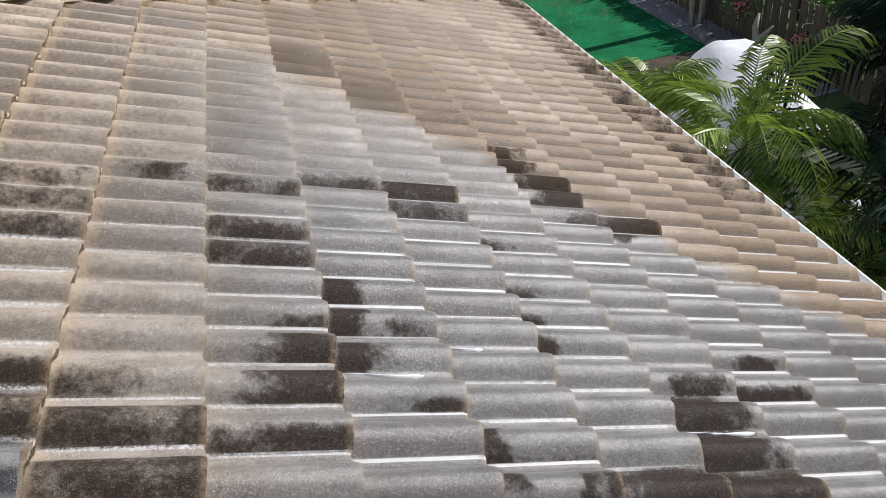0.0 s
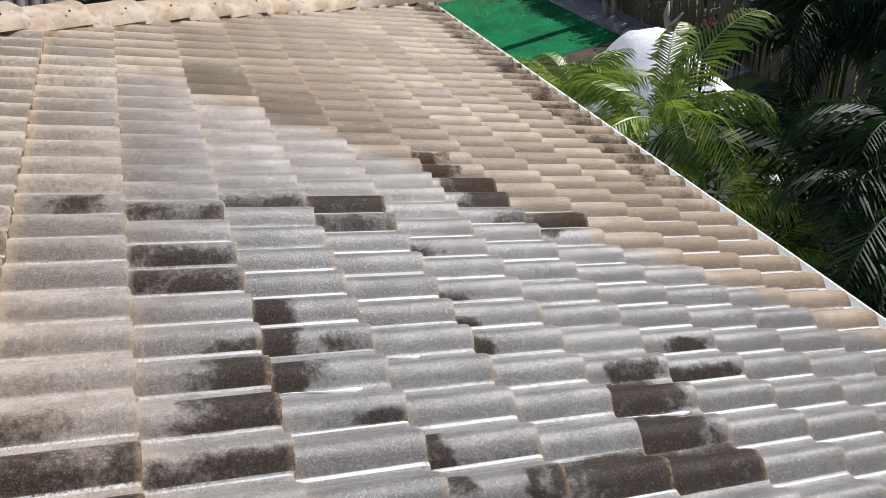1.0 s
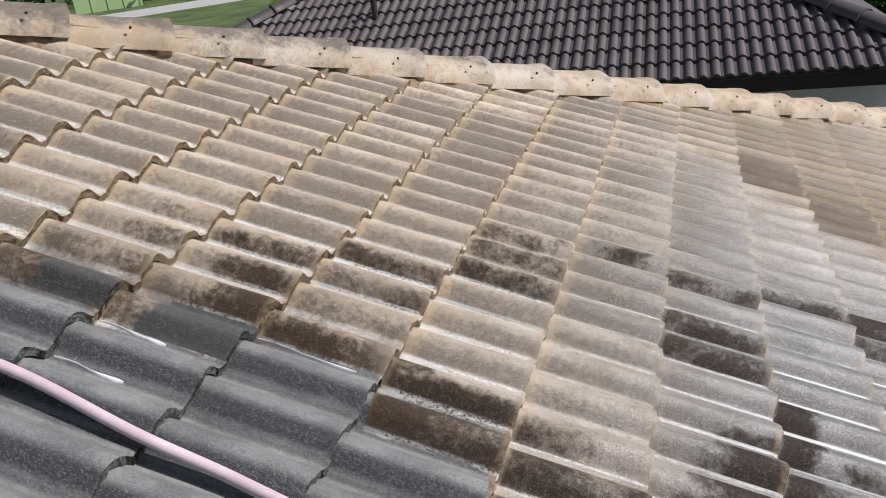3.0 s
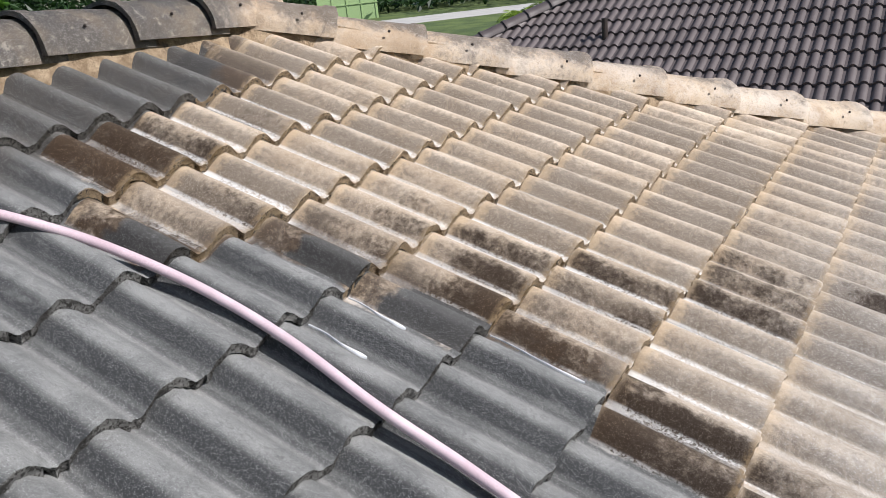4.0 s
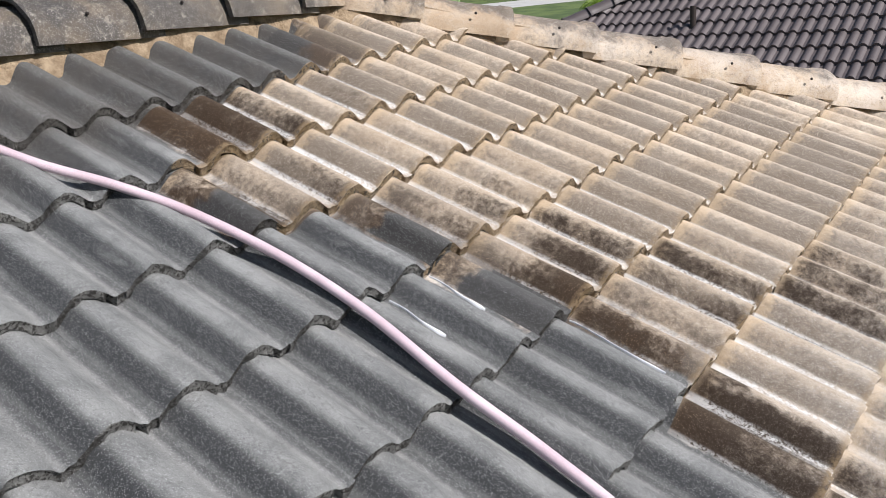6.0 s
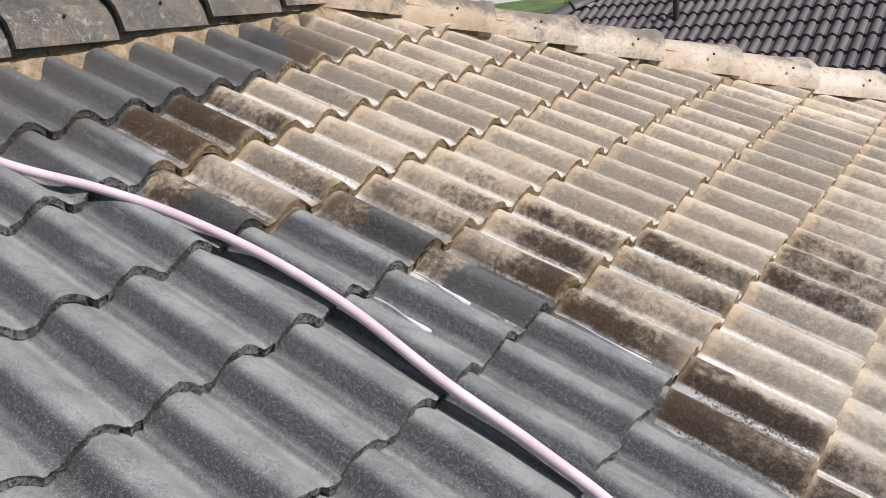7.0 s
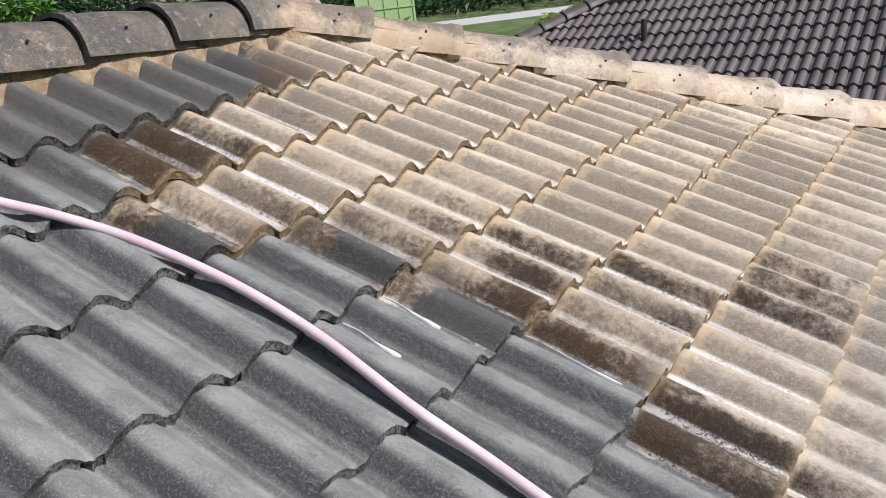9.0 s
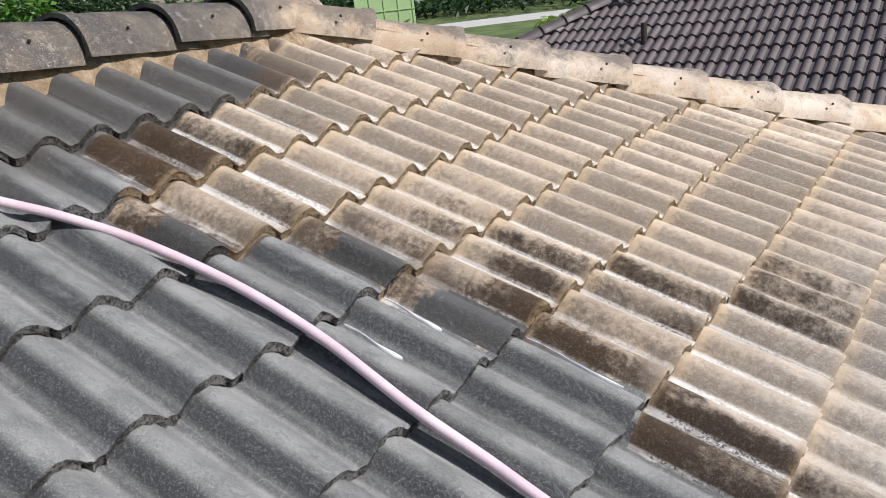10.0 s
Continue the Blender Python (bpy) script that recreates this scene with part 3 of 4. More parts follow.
# the two slopes behind the hip and the ridge, and the boarding under the tiles
S, C = math.sin(radians(PITCH)), math.cos(radians(PITCH))
W = FLAT
def world_at(x, y, z=0.0):
    return W @ Vector((x, y, z))
apex = world_at(RIDGE_X, HIP_Y)
corner = world_at(EAVE_X, hip_y(EAVE_X))
back = world_at(RIDGE_X, -7.6)
half = (EAVE_X - RIDGE_X) * C
drop = (EAVE_X - RIDGE_X) * S
bm = bmesh.new()
def quad(bm, *pts):
    bm.faces.new([bm.verts.new(p) for p in pts])
dz = Vector((0, 0, -0.06))
quad(bm, apex + dz, corner + dz, apex + dz + Vector((-half, half, -drop)))
quad(bm, apex + dz, apex + dz + Vector((-half, half, -drop)), Vector((apex.x - half, -7.6, apex.z - drop)) + dz, back + dz)
quad(bm, apex + dz, back + dz, Vector((corner.x, -7.6, corner.z)) + dz, corner + dz)
bm.transform(SQUARE)
slopes = part("slope", bm, TILE)
slopes.parent = roof
slopes.matrix_parent_inverse = ROOF.inverted()


# ridge and hip caps
def cap_arrays(length=0.45, r0=0.175, r1=0.148, lift=0.142, rng=None):
    """A tapered barrel cap from x = 0 (wide, lower end) back to -length."""
    verts, faces = [], []
    rng_seed = rng.uniform(0, 40)
    seg = 12
    xs = [0.0, -0.012, -0.045, -0.06, -0.2, -0.34, -length]
    for ring, inset in ((0, 0.0), (1, 0.016)):
        for k, x in enumerate(xs):
            t = -x / length
            r = r0 + (r1 - r0) * t - inset + (0.006 if k < 3 and not ring else 0)
            for s in range(seg + 1):
                a = math.pi * s / seg
                jit = rng.uniform(-0.003, 0.003) if k == 0 else 0
                bend = 0.005 * noise.noise(Vector((x * 9, s * 0.7, lift * 50 + rng_seed)))
                verts.append((x + jit, -math.cos(a) * (r + bend), math.sin(a) ** 0.9 * (lift + bend if not ring else lift - 0.016) - 0.016 * t + (0.006 if k < 3 else 0) * math.sin(a)))
    n, rows = seg + 1, len(xs)
    for k in range(rows - 1):
        for s in range(seg):
            a = k * n + s
            faces.append((a, a + 1, a + n + 1, a + n))
            b = a + rows * n
            faces.append((b, b + n, b + n + 1, b + 1))
    for s in range(seg):
        faces.append((s, s + rows * n, s + 1 + rows * n, s + 1))
    for k in range(rows - 1):
        for s in (0, seg):
            a = k * n + s
            faces.append((a, a + n, a + n + rows * n, a + rows * n))
    return verts, faces


cap_meshes = {"ridge_cap": [mesh_from("ridge_cap", *cap_arrays(rng=rng)) for _ in range(4)],
              "hip_cap": [mesh_from("hip_cap", *cap_arrays(r0=0.152, r1=0.134, lift=0.118, rng=rng)) for _ in range(4)]}
for me in cap_meshes["ridge_cap"] + cap_meshes["hip_cap"]:
    me.materials.append(CAP)


def line_of_caps(start, end, first, step, name, z):
    """Caps laid from the top (start) down to end, each lapping the one below."""
    d = (end - start).normalized()
    up = Vector((0, 0, 1))
    side = up.cross(d).normalized()
    nrm = d.cross(side)
    rot = Matrix((d, side, nrm)).transposed().to_4x4()
    n = int((end - start).length / step)
    for i in range(n + 1):
        p = start + d * (first + i * step)
        ob = child(name, cap_meshes[name][rng.randrange(4)], None, roof)
        mw = Matrix.Translation(p + nrm * (z + rng.uniform(-0.004, 0.004))) @ rot @ pose(0, 0, 0, rng.uniform(-1.6, 1.6), -1.9, rng.uniform(-1.1, 1.1))
        ob.matrix_basis = FLAT.inverted() @ mw


line_of_caps(apex, corner, 0.42, 0.388, "hip_cap", 0.0)
line_of_caps(apex + Vector((0, 0.1, 0)), back, 0.36, 0.355, "ridge_cap", -0.012)

# mortar bedding under the caps
def bedding(start, end, name, out, low=0.0):
    d = (end - start).normalized()
    side = Vector((0, 0, 1)).cross(d).normalized()
    nrm = d.cross(side)
    bm = bmesh.new()
    n = int((end - start).length / 0.05)
    prev = None
    for i in range(n + 1):
        p = start + d * (i * 0.05)
        w = 0.1 + 0.03 * noise.noise(Vector((i * 0.23, 1.7, 0))) + 0.016 * noise.noise(Vector((i * 0.9, 5.7, 0)))
        lump = 0.012 * noise.noise(Vector((i * 0.6, 9.1, 0)))
        half_ring = [(w + out + 0.03, -0.085 - low), (w + out, -0.03 - low + lump), (w + out - 0.03, 0.005 - low * 0.8 + lump), (0.11, 0.05 - low * 0.3)]
        ring = [bm.verts.new(p + side * s + nrm * h) for s, h in half_ring + [(-s, h) for s, h in reversed(half_ring)]]
        if prev:
            for a in range(7):
                bm.faces.new((prev[a], prev[a + 1], ring[a + 1], ring[a]))
        prev = ring
    ob = part(name, bm, MORTAR, roof, "tan mortar bedding", smooth=True)
    ob.matrix_parent_inverse = FLAT.inverted()


bedding(apex, corner, "hip_bedding", 0.035, -0.006)
bedding(apex + Vector((0, 0.1, 0)), back, "ridge_bedding", 0.05, 0.035)

# gutter along the eave
bm = bmesh.new()
gx, gz = EAVE_X + 0.02, -0.035
pro = [(gx, gz), (gx + 0.005, gz - 0.11), (gx + 0.09, gz - 0.11), (gx + 0.125, gz - 0.03), (gx + 0.125, gz + 0.012), (gx + 0.105, gz + 0.012), (gx + 0.105, gz - 0.03), (gx + 0.08, gz - 0.098), (gx + 0.012, gz - 0.098)]
ends = []
for y in (-7.6, hip_y(EAVE_X) + 0.1):
    ends.append([bm.verts.new((x, y, z)) for x, z in pro])
for a in range(len(pro)):
    b = (a + 1) % len(pro)
    bm.faces.new((ends[0][a], ends[0][b], ends[1][b], ends[1][a]))
bm.faces.new(ends[0]), bm.faces.new(ends[1][::-1])
WHITE = plain("white_enamel", (0.8, 0.8, 0.78), 0.35, vary=0.06, bump=0.05)
part("gutter", bm, WHITE, roof, "white metal gutter")

# house walls below
STUCCO = plain("white_stucco", (0.72, 0.72, 0.7), 0.9, vary=0.08, grain=60, bump=0.4)
bm = bmesh.new()
box(bm, (apex.x - half + 0.5, -7.3, 0), (corner.x - 0.5, corner.y - 0.5, corner.z - 0.12), 0, SQUARE)
tagged(part("wall_house", bm, STUCCO), "white stucco wall under the eaves", "wall", kind="structure")

# hose lying over the rolls
m = Mat("hose_pvc", 0.5)
v = m.coords()
m.color(m.mix(m.step(m.math('ADD', m.math('MULTIPLY', m.noise(v, 9, 3), 0.4), m.math('MULTIPLY', m.noise(v, 420, 3, 0.7), 0.6)), 0.35, 0.65), (0.46, 0.34, 0.38), (0.66, 0.53, 0.57)))
m.bump(m.noise(v, 600, 2), 0.6, 0.001)
HOSE = m.m
hose_pts = [(-2.5, -1.75), (-2.56, -1.35), (-2.42, -0.98), (-2.06, -0.81), (-1.91, -0.73), (-1.72, -0.65), (-1.5, -0.60), (-1.25, -0.59), (-0.99, -0.607), (-0.75, -0.613), (-0.5, -0.65), (-0.2, -0.8), (0.1, -1.1), (0.2, -1.6), (0.1, -2.3)]
bm = bmesh.new()
pts = []
for i in range(len(hose_pts) - 1):
    p = [Vector((*hose_pts[min(max(i + k, 0), len(hose_pts) - 1)], 0)) for k in (-1, 0, 1, 2)]
    for s in range(8):
        t = s / 8
        q = 0.5 * ((2 * p[1]) + (p[2] - p[0]) * t + (2 * p[0] - 5 * p[1] + 4 * p[2] - p[3]) * t * t + (3 * p[1] - p[0] - 3 * p[2] + p[3]) * t ** 3)
        pts.append(ROOF @ Vector((q.x, q.y, 0.023 + 0.003 * math.sin(q.x * 9))))
tube(bm, pts, 0.0118, 14)
tagged(part("hose", bm, HOSE, smooth=True), "pale pink ribbed water hose lying across the grey tiles", "hose")

# foamy trickles that run part of the way down the pans
m = Mat("foamy_water", 0.12, color=(0.8, 0.82, 0.84))
v = m.coords()
m.bump(m.noise(v, 150, 3), 0.4, 0.002)
FOAM = m.m
for roll_no, x0, x1, wide in ((-3, -1.27, -1.10, 0.0065), (-2, -1.274, -1.10, 0.0065), (-1, -0.955, -0.70, 0.0035), (0, 0.326, 0.56, 0.009), (1, 0.645, 0.78, 0.008), (-1, 1.286, 1.55, 0.009)):
    bm = bmesh.new()
    n = 26
    prev = None
    for i in range(n + 1):
        t = i / n
        x = x0 + (x1 - x0) * t
        z = -DROP * (math.ceil(x / GAUGE) * GAUGE - x) / GAUGE
        w = wide * (0.14 + 1.0 * t ** 4 + 0.25 * noise.noise(Vector((x * 30, roll_no, 0)))) * min(1, (1 - t) * 9 + 0.12)
        y = roll_no * ROLL - 0.004 - 0.008 * t + 0.004 * math.sin(t * 7) * (1 - t) + 0.002 * noise.noise(Vector((x * 18, 3.3, roll_no)))
        ring = [bm.verts.new((x, y + s * w, z + h)) for s, h in ((-1, -0.002), (-0.6, 0.003), (0, 0.0045), (0.6, 0.004), (1, 0.002))]
        if prev:
            for a in range(4):
                bm.faces.new((prev[a], ring[a], ring[a + 1], prev[a + 1]))
        prev = ring
    ob = part("water_trickle", bm, FOAM, smooth=True)
    ob.matrix_world = ROOF
    tagged(ob, "white foamy trickle of water drying in a tile pan", "water", "water trickles")

# nail holes in the caps
bm = bmesh.new()
bmesh.ops.create_uvsphere(bm, u_segments=8, v_segments=5, radius=0.006)
dot = bpy.data.meshes.new("nail_hole")
bm.to_mesh(dot)
bm.free()
dot.materials.append(HOLE)
for ob in list(roof.children):
    if ob.name.startswith(("hip_cap", "ridge_cap")):
        for sgn in (-1, 1):
            n = child("nail_hole", dot, None, ob)
            n.location = (-0.16 + rng.uniform(-0.03, 0.03), sgn * 0.146, 0.078)

# ---- neighbour's house ----
NBX0, NBX1, NBY, NBZ = -8.37, 3.03, 8.25, 5.27        # eave from x to x, at y, and its height
NBP = radians(24)
NGAUGE, NROLL = 0.36, 0.152
m = Mat("dark_roof_tile", 0.55)
v = m.coords()
mid, fine = m.noise(v, 1.6, 4), m.noise(v, 45, 4)
col = m.mix(m.step(mid, 0.3, 0.7), (0.062, 0.05, 0.05), (0.1, 0.083, 0.082))
gi = m.t.nodes.new("ShaderNodeNewGeometry")
col = m.mix(m.math('MULTIPLY', gi.outputs["Random Per Island"], 0.4), col, (0.12, 0.1, 0.1))
col = m.mix(m.step(fine, 0.55, 0.75, 0, 0.3), col, (0.16, 0.14, 0.135))
m.color(col)
m.bump(fine, 0.3, 0.002)
DARKTILE = m.m
DARKWOOD = plain("dark_fascia", (0.022, 0.014, 0.011), 0.6, vary=0.3, grain=40)
neighbour = tagged(empty("neighbour_house", Matrix.Translation((NBX0, NBY, NBZ))), "house with a dark brown hipped tile roof and white wall", "house")
half_n = (NBX1 - NBX0) / 2
run = half_n / math.cos(NBP)
nc, ns = math.cos(NBP), math.sin(NBP)
NSTEP = [0, 0.014, 0.034, 0.058, 0.082, 0.1, 0.112]
NRISE = [0, 0.016, 0.032, 0.038, 0.032, 0.016, 0]


def neighbour_tiles():
    """Courses of round rolls on the slope that faces this house, cut along both hips."""
    verts, faces = [], []
    rg = random.Random(8)
    for k in range(17):
        s0, s1 = k * NGAUGE, (k + 1) * NGAUGE + 0.03
        for i in range(int((NBX1 - NBX0) / (2 * NROLL)) + 2):
            u0 = i * 2 * NROLL - (NROLL if k % 2 else 0)
            lo, hi = s0 * nc, (2 * half_n) - s0 * nc
            if u0 + 2 * NROLL < lo + 0.05 or u0 > hi - 0.05:
                continue
            cols = [(u0 + j * NROLL + a, z) for j in (0, 1) for a, z in zip(NSTEP, NRISE)] + [(u0 + 2 * NROLL, 0)]
            cols = [(min(max(u, lo), hi), z) for u, z in cols]
            base, n = len(verts), len(cols)
            jx = rg.uniform(-0.006, 0.006)
            for s, off in ((s1, -0.012), (s0 + jx, 0.022), (s0 + jx, -0.012)):
                for u, z in cols:
                    uu = min(max(u, s * nc), 2 * half_n - s * nc)
                    zz = z + off if s == s1 or off > 0 else z - 0.012
                    verts.append((uu, s * nc - zz * ns, s * ns + zz * nc))
            for r in (0, 1):
                for j in range(n - 1):
                    a = base + r * n + j
                    faces.append((a, a + n, a + n + 1, a + 1))
    return verts, faces


nt = child("roof_tiles", mesh_from("roof_tiles", *neighbour_tiles()), DARKTILE, neighbour)
nt["kind"] = "stuff"
bm = bmesh.new()
L = 2 * half_n
depth = 14.0
r0, r1 = Vector((half_n, half_n, half_n * math.tan(NBP))), Vector((half_n, depth - half_n, half_n * math.tan(NBP)))
lowz = Vector((0, 0, -0.03))
quad(bm, Vector((0, 0, 0)) + lowz, Vector((L, 0, 0)) + lowz, r0 + lowz)
quad(bm, Vector((L, 0, 0)), Vector((L, depth, 0)), r1, r0)
quad(bm, Vector((0, 0, 0)), r0, r1, Vector((0, depth, 0)))
quad(bm, Vector((L, depth, 0)), Vector((0, depth, 0)), r1)
part("roof_deck", bm, DARKTILE, neighbour)
bm = bmesh.new()
box(bm, (-0.02, 0.02, -0.2), (L + 0.02, 0.06, 0.012), 0.004)
box(bm, (L - 0.06, 0.06, -0.2), (L - 0.02, depth, 0.0))
box(bm, (0.02, 0.06, -0.2), (0.06, depth, 0.0))
box(bm, (0.06, 0.06, -0.2), (L - 0.06, depth - 0.1, -0.18))
part("fascia", bm, DARKWOOD, neighbour, "dark brown fascia board")
bm = bmesh.new()
box(bm, (0.4, 0.5, -NBZ), (L - 0.42, depth - 0.5, -0.19))
part("wall", bm, STUCCO, neighbour, "white stucco wall")
nb_caps = [mesh_from("nb_cap", *cap_arrays(r0=0.152, r1=0.134, lift=0.118, rng=rng)) for _ in range(2)]
for me in nb_caps:
    me.materials.append(DARKTILE)
for corner_x, sx in ((L, -1), (0.0, 1)):
    d = Vector((sx, 1, math.tan(NBP))).normalized()
    down = -d
    side = Vector((0, 0, 1)).cross(down).normalized()
    rot = Matrix((down, side, down.cross(side))).transposed().to_4x4()
    for i in range(19):
        ob = child("hip_cap", nb_caps[i % 2], None, neighbour)
        ob.matrix_basis = Matrix.Translation(Vector((corner_x, 0, 0)) + d * (-0.02 + i * 0.42) + Vector((0, 0, 0.035))) @ rot
GREYMETAL = plain("grey_metal", (0.25, 0.25, 0.26), 0.45, 0.6, vary=0.15)
bm = bmesh.new()
box(bm, (-0.004, -0.09, -0.11), (0.004, 0.09, 0.11), 0.001, Matrix.Translation((L + 0.06, -0.05, -0.13)) @ Matrix.Rotation(radians(40), 4, 'Y'))
box(bm, (-0.004, -0.09, -0.07), (0.004, 0.09, 0.07), 0.001, Matrix.Translation((L - 0.06, -0.05, -0.17)) @ Matrix.Rotation(radians(-55), 4, 'Y'))
part("gutter_end", bm, GREYMETAL, neighbour, "bent grey metal gutter end")
for px_, s in ((4.1, 2.05), (3.5, 3.3)):
    bm = bmesh.new()
    cyl(bm, 0.045, 0.045, (px_, s * nc, s * ns - 0.05), (px_, s * nc, s * ns + 0.3), 12)
    part("vent_pipe", bm, DARKWOOD, neighbour, "dark vent pipe")

# low white roofed shed between the houses
bm = bmesh.new()
box(bm, (2.72, 8.0, 4.5), (3.5, 9.6, 4.56), 0.01)
shed = tagged(empty("shed"), "narrow shed with a flat white metal roof", "shed")
part("shed_roof", bm, WHITE, shed, "flat white metal roof sheet")
bm = bmesh.new()
box(bm, (2.78, 8.06, 0), (3.44, 9.54, 4.5))
part("shed_wall", bm, STUCCO, shed)

# ---- garden ----
m = Mat("artificial_turf", 0.9, spec=0.2)
v = m.coords()
f = m.noise(v, 1.2, 4)
m.color(m.mix(m.step(m.math('ADD', m.math('MULTIPLY', f, 0.6), m.math('MULTIPLY', m.noise(v, 90, 3), 0.4)), 0.35, 0.65), (0.001, 0.1, 0.032), (0.004, 0.21, 0.075)))
m.bump(m.noise(v, 160, 3), 0.8, 0.02)
TURF = m.m
bm = bmesh.new()
box(bm, (2.0, 15.6, 0.0), (11.2, 24.1, 0.03))
tagged(part("turf", bm, TURF), "bright green artificial turf strewn with dry leaves", "turf", kind="structure")
m = Mat("grey_gravel", 0.9)
v = m.coords()
vo = m.t.nodes.new("ShaderNodeTexVoronoi")
vo.inputs["Scale"].default_value = 14
m.link(v, vo.inputs["Vector"])
m.color(m.mix(vo.outputs["Distance"], (0.36, 0.35, 0.38), (0.16, 0.155, 0.17)))
m.bump(vo.outputs["Distance"], 0.8, 0.03)
GRAVEL = m.m
bm = bmesh.new()
box(bm, (11.2, 12.0, 0.0), (12.3, 24.1, 0.025))
tagged(part("gravel_strip", bm, GRAVEL), "strip of pale grey gravel along the fence", "gravel", kind="structure")
SOIL = plain("soil", (0.06, 0.045, 0.03), 0.95, vary=0.4, scale=2)
bm = bmesh.new()
box(bm, (2.9, -6, 0.0), (11.2, 17.7, 0.02))
tagged(part("garden_bed", bm, SOIL), "dark bare garden soil", "soil", kind="structure")


def scatter(name, rg, n, spot, size, material, label, category, kind="stuff", parent=None, up=0.4, droop=0.0):
    """Many small bent leaves; spot() gives a place for each."""
    verts, faces = [], []
    for _ in range(n):
        p = Vector(spot())
        a = Vector((rg.gauss(0, 1), rg.gauss(0, 1), rg.gauss(0, 0.6) - droop)).normalized()
        b = a.cross(Vector((rg.gauss(0, 1), rg.gauss(0, 1), up + rg.gauss(0, 1)))).normalized()
        l = size * rg.uniform(0.6, 1.3)
        c = a.cross(b) * l * 0.12
        i = len(verts)
        verts += [tuple(p), tuple(p + a * l * 0.5 + b * l * 0.24 + c), tuple(p + a * l), tuple(p + a * l * 0.5 - b * l * 0.24 + c)]
        faces += [(i, i + 1, i + 2), (i, i + 2, i + 3)]
    me = mesh_from(name, verts, faces, False)
    ob = child(name, me, material, parent)
    return tagged(ob, label, category, kind=kind) if not parent else ob


def leaf_material(name, dark, light, rough=0.45):
    m = Mat(name, rough)
    g = m.t.nodes.new("ShaderNodeNewGeometry")
    r = g.outputs["Random Per Island"]
    m.color(m.mix(r, dark, light))
    m.b.inputs["Transmission Weight"].default_value = 0.0
    m.b.inputs["Subsurface Weight"].default_value = 0.0
    tr = m.t.nodes.new("ShaderNodeBsdfTranslucent")
    m.link(m.mix(r, tuple(c * 1.5 for c in dark), tuple(min(1, c * 1.6) for c in light)), tr.inputs["Color"])
    mx = m.t.nodes.new("ShaderNodeMixShader")
    mx.inputs[0].default_value = 0.3
    m.link(m.b.outputs[0], mx.inputs[1]), m.link(tr.outputs[0], mx.inputs[2])
    m.link(mx.outputs[0], m.t.nodes["Material Output"].inputs["Surface"])
    return m.m


LEAF = leaf_material("shrub_leaf", (0.03, 0.09, 0.012), (0.1, 0.21, 0.03))
# DARKLEAF and DARKPALM are darker copies with deep shade put into their colour
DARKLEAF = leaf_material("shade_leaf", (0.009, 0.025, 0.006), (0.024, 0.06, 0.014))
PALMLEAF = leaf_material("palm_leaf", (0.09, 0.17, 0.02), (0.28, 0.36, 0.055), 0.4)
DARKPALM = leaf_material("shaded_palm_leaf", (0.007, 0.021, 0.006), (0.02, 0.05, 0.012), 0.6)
DRYLEAF = plain("dry_leaf", (0.35, 0.27, 0.1), 0.8)
STEM = plain("palm_stem", (0.16, 0.2, 0.05), 0.5, vary=0.3)
TRUNK = plain("pale_trunk", (0.3, 0.28, 0.25), 0.9, vary=0.25, scale=3, grain=30, bump=0.6, dist=0.01)
BARK = plain("dark_bark", (0.09, 0.07, 0.05), 0.9, vary=0.3, scale=4, grain=30, bump=0.7, dist=0.02)
rg = random.Random(11)
scatter("fallen_leaves", rg, 900, lambda: (rg.gauss(9.9, 0.9), rg.gauss(21.4, 1.5), 0.04), 0.055, DRYLEAF, "dry yellow leaves fallen on the turf", "leaves", up=3)

# fence: weathered pickets
m = Mat("weathered_wood", 0.85)
v = m.coords()
f = m.noise(m.stretch(v, (14, 14, 1.2)), 1.0, 5, 0.65)
col = m.mix(m.step(f, 0.3, 0.7), (0.03, 0.023, 0.018), (0.09, 0.07, 0.055))
col = m.mix(m.math('MULTIPLY', m.rnd(), 0.4), col, (0.11, 0.095, 0.08))
m.color(col)
m.bump(f, 0.5, 0.006)
WOOD = m.m
rg = random.Random(5)
picket_meshes = []
for _ in range(4):
    bm = bmesh.new()
    h = rg.uniform(1.5, 1.6)
    w = rg.uniform(0.062, 0.07)
    prof = [(-w, 0), (w, 0), (w, h - 0.05), (w * 0.5, h), (-w * 0.5, h), (-w, h - 0.05)]
    fr = [bm.verts.new((x, -0.009, z)) for x, z in prof]
    bk = [bm.verts.new((x, 0.009, z)) for x, z in prof]
    bm.faces.new(fr), bm.faces.new(bk[::-1])
    for a in range(6):
        b = (a + 1) % 6
        bm.faces.new((fr[b], fr[a], bk[a], bk[b]))
    me = bpy.data.meshes.new("picket")
    bm.to_mesh(me)
    bm.free()
    me.materials.append(WOOD)
    picket_meshes.append(me)


def fence(name, p0, p1, label, step=0.165, height=1.5):
    p0, p1 = Vector((*p0, 0)), Vector((*p1, 0))
    d = (p1 - p0)
    ang = math.atan2(d.y, d.x)
    f = tagged(empty(name, Matrix.Translation(p0) @ Matrix.Rotation(ang, 4, 'Z')), label, "fence")
    n = int(d.length / step)
    for i in range(n):
        ob = child("picket", picket_meshes[rg.randrange(4)], None, f)
        ob.matrix_basis = pose((i + 0.5) * step + rg.uniform(-0.008, 0.008), 0.012 * (-1) ** i, rg.uniform(-0.03, 0.03), rg.uniform(-1, 1), rg.uniform(-1.2, 1.2), 0)
    for z in (0.35, 1.2):
        bm = bmesh.new()
        box(bm, (0, 0.022, z), (d.length, 0.06, z + 0.08), 0.004)
        part("rail", bm, WOOD, f)
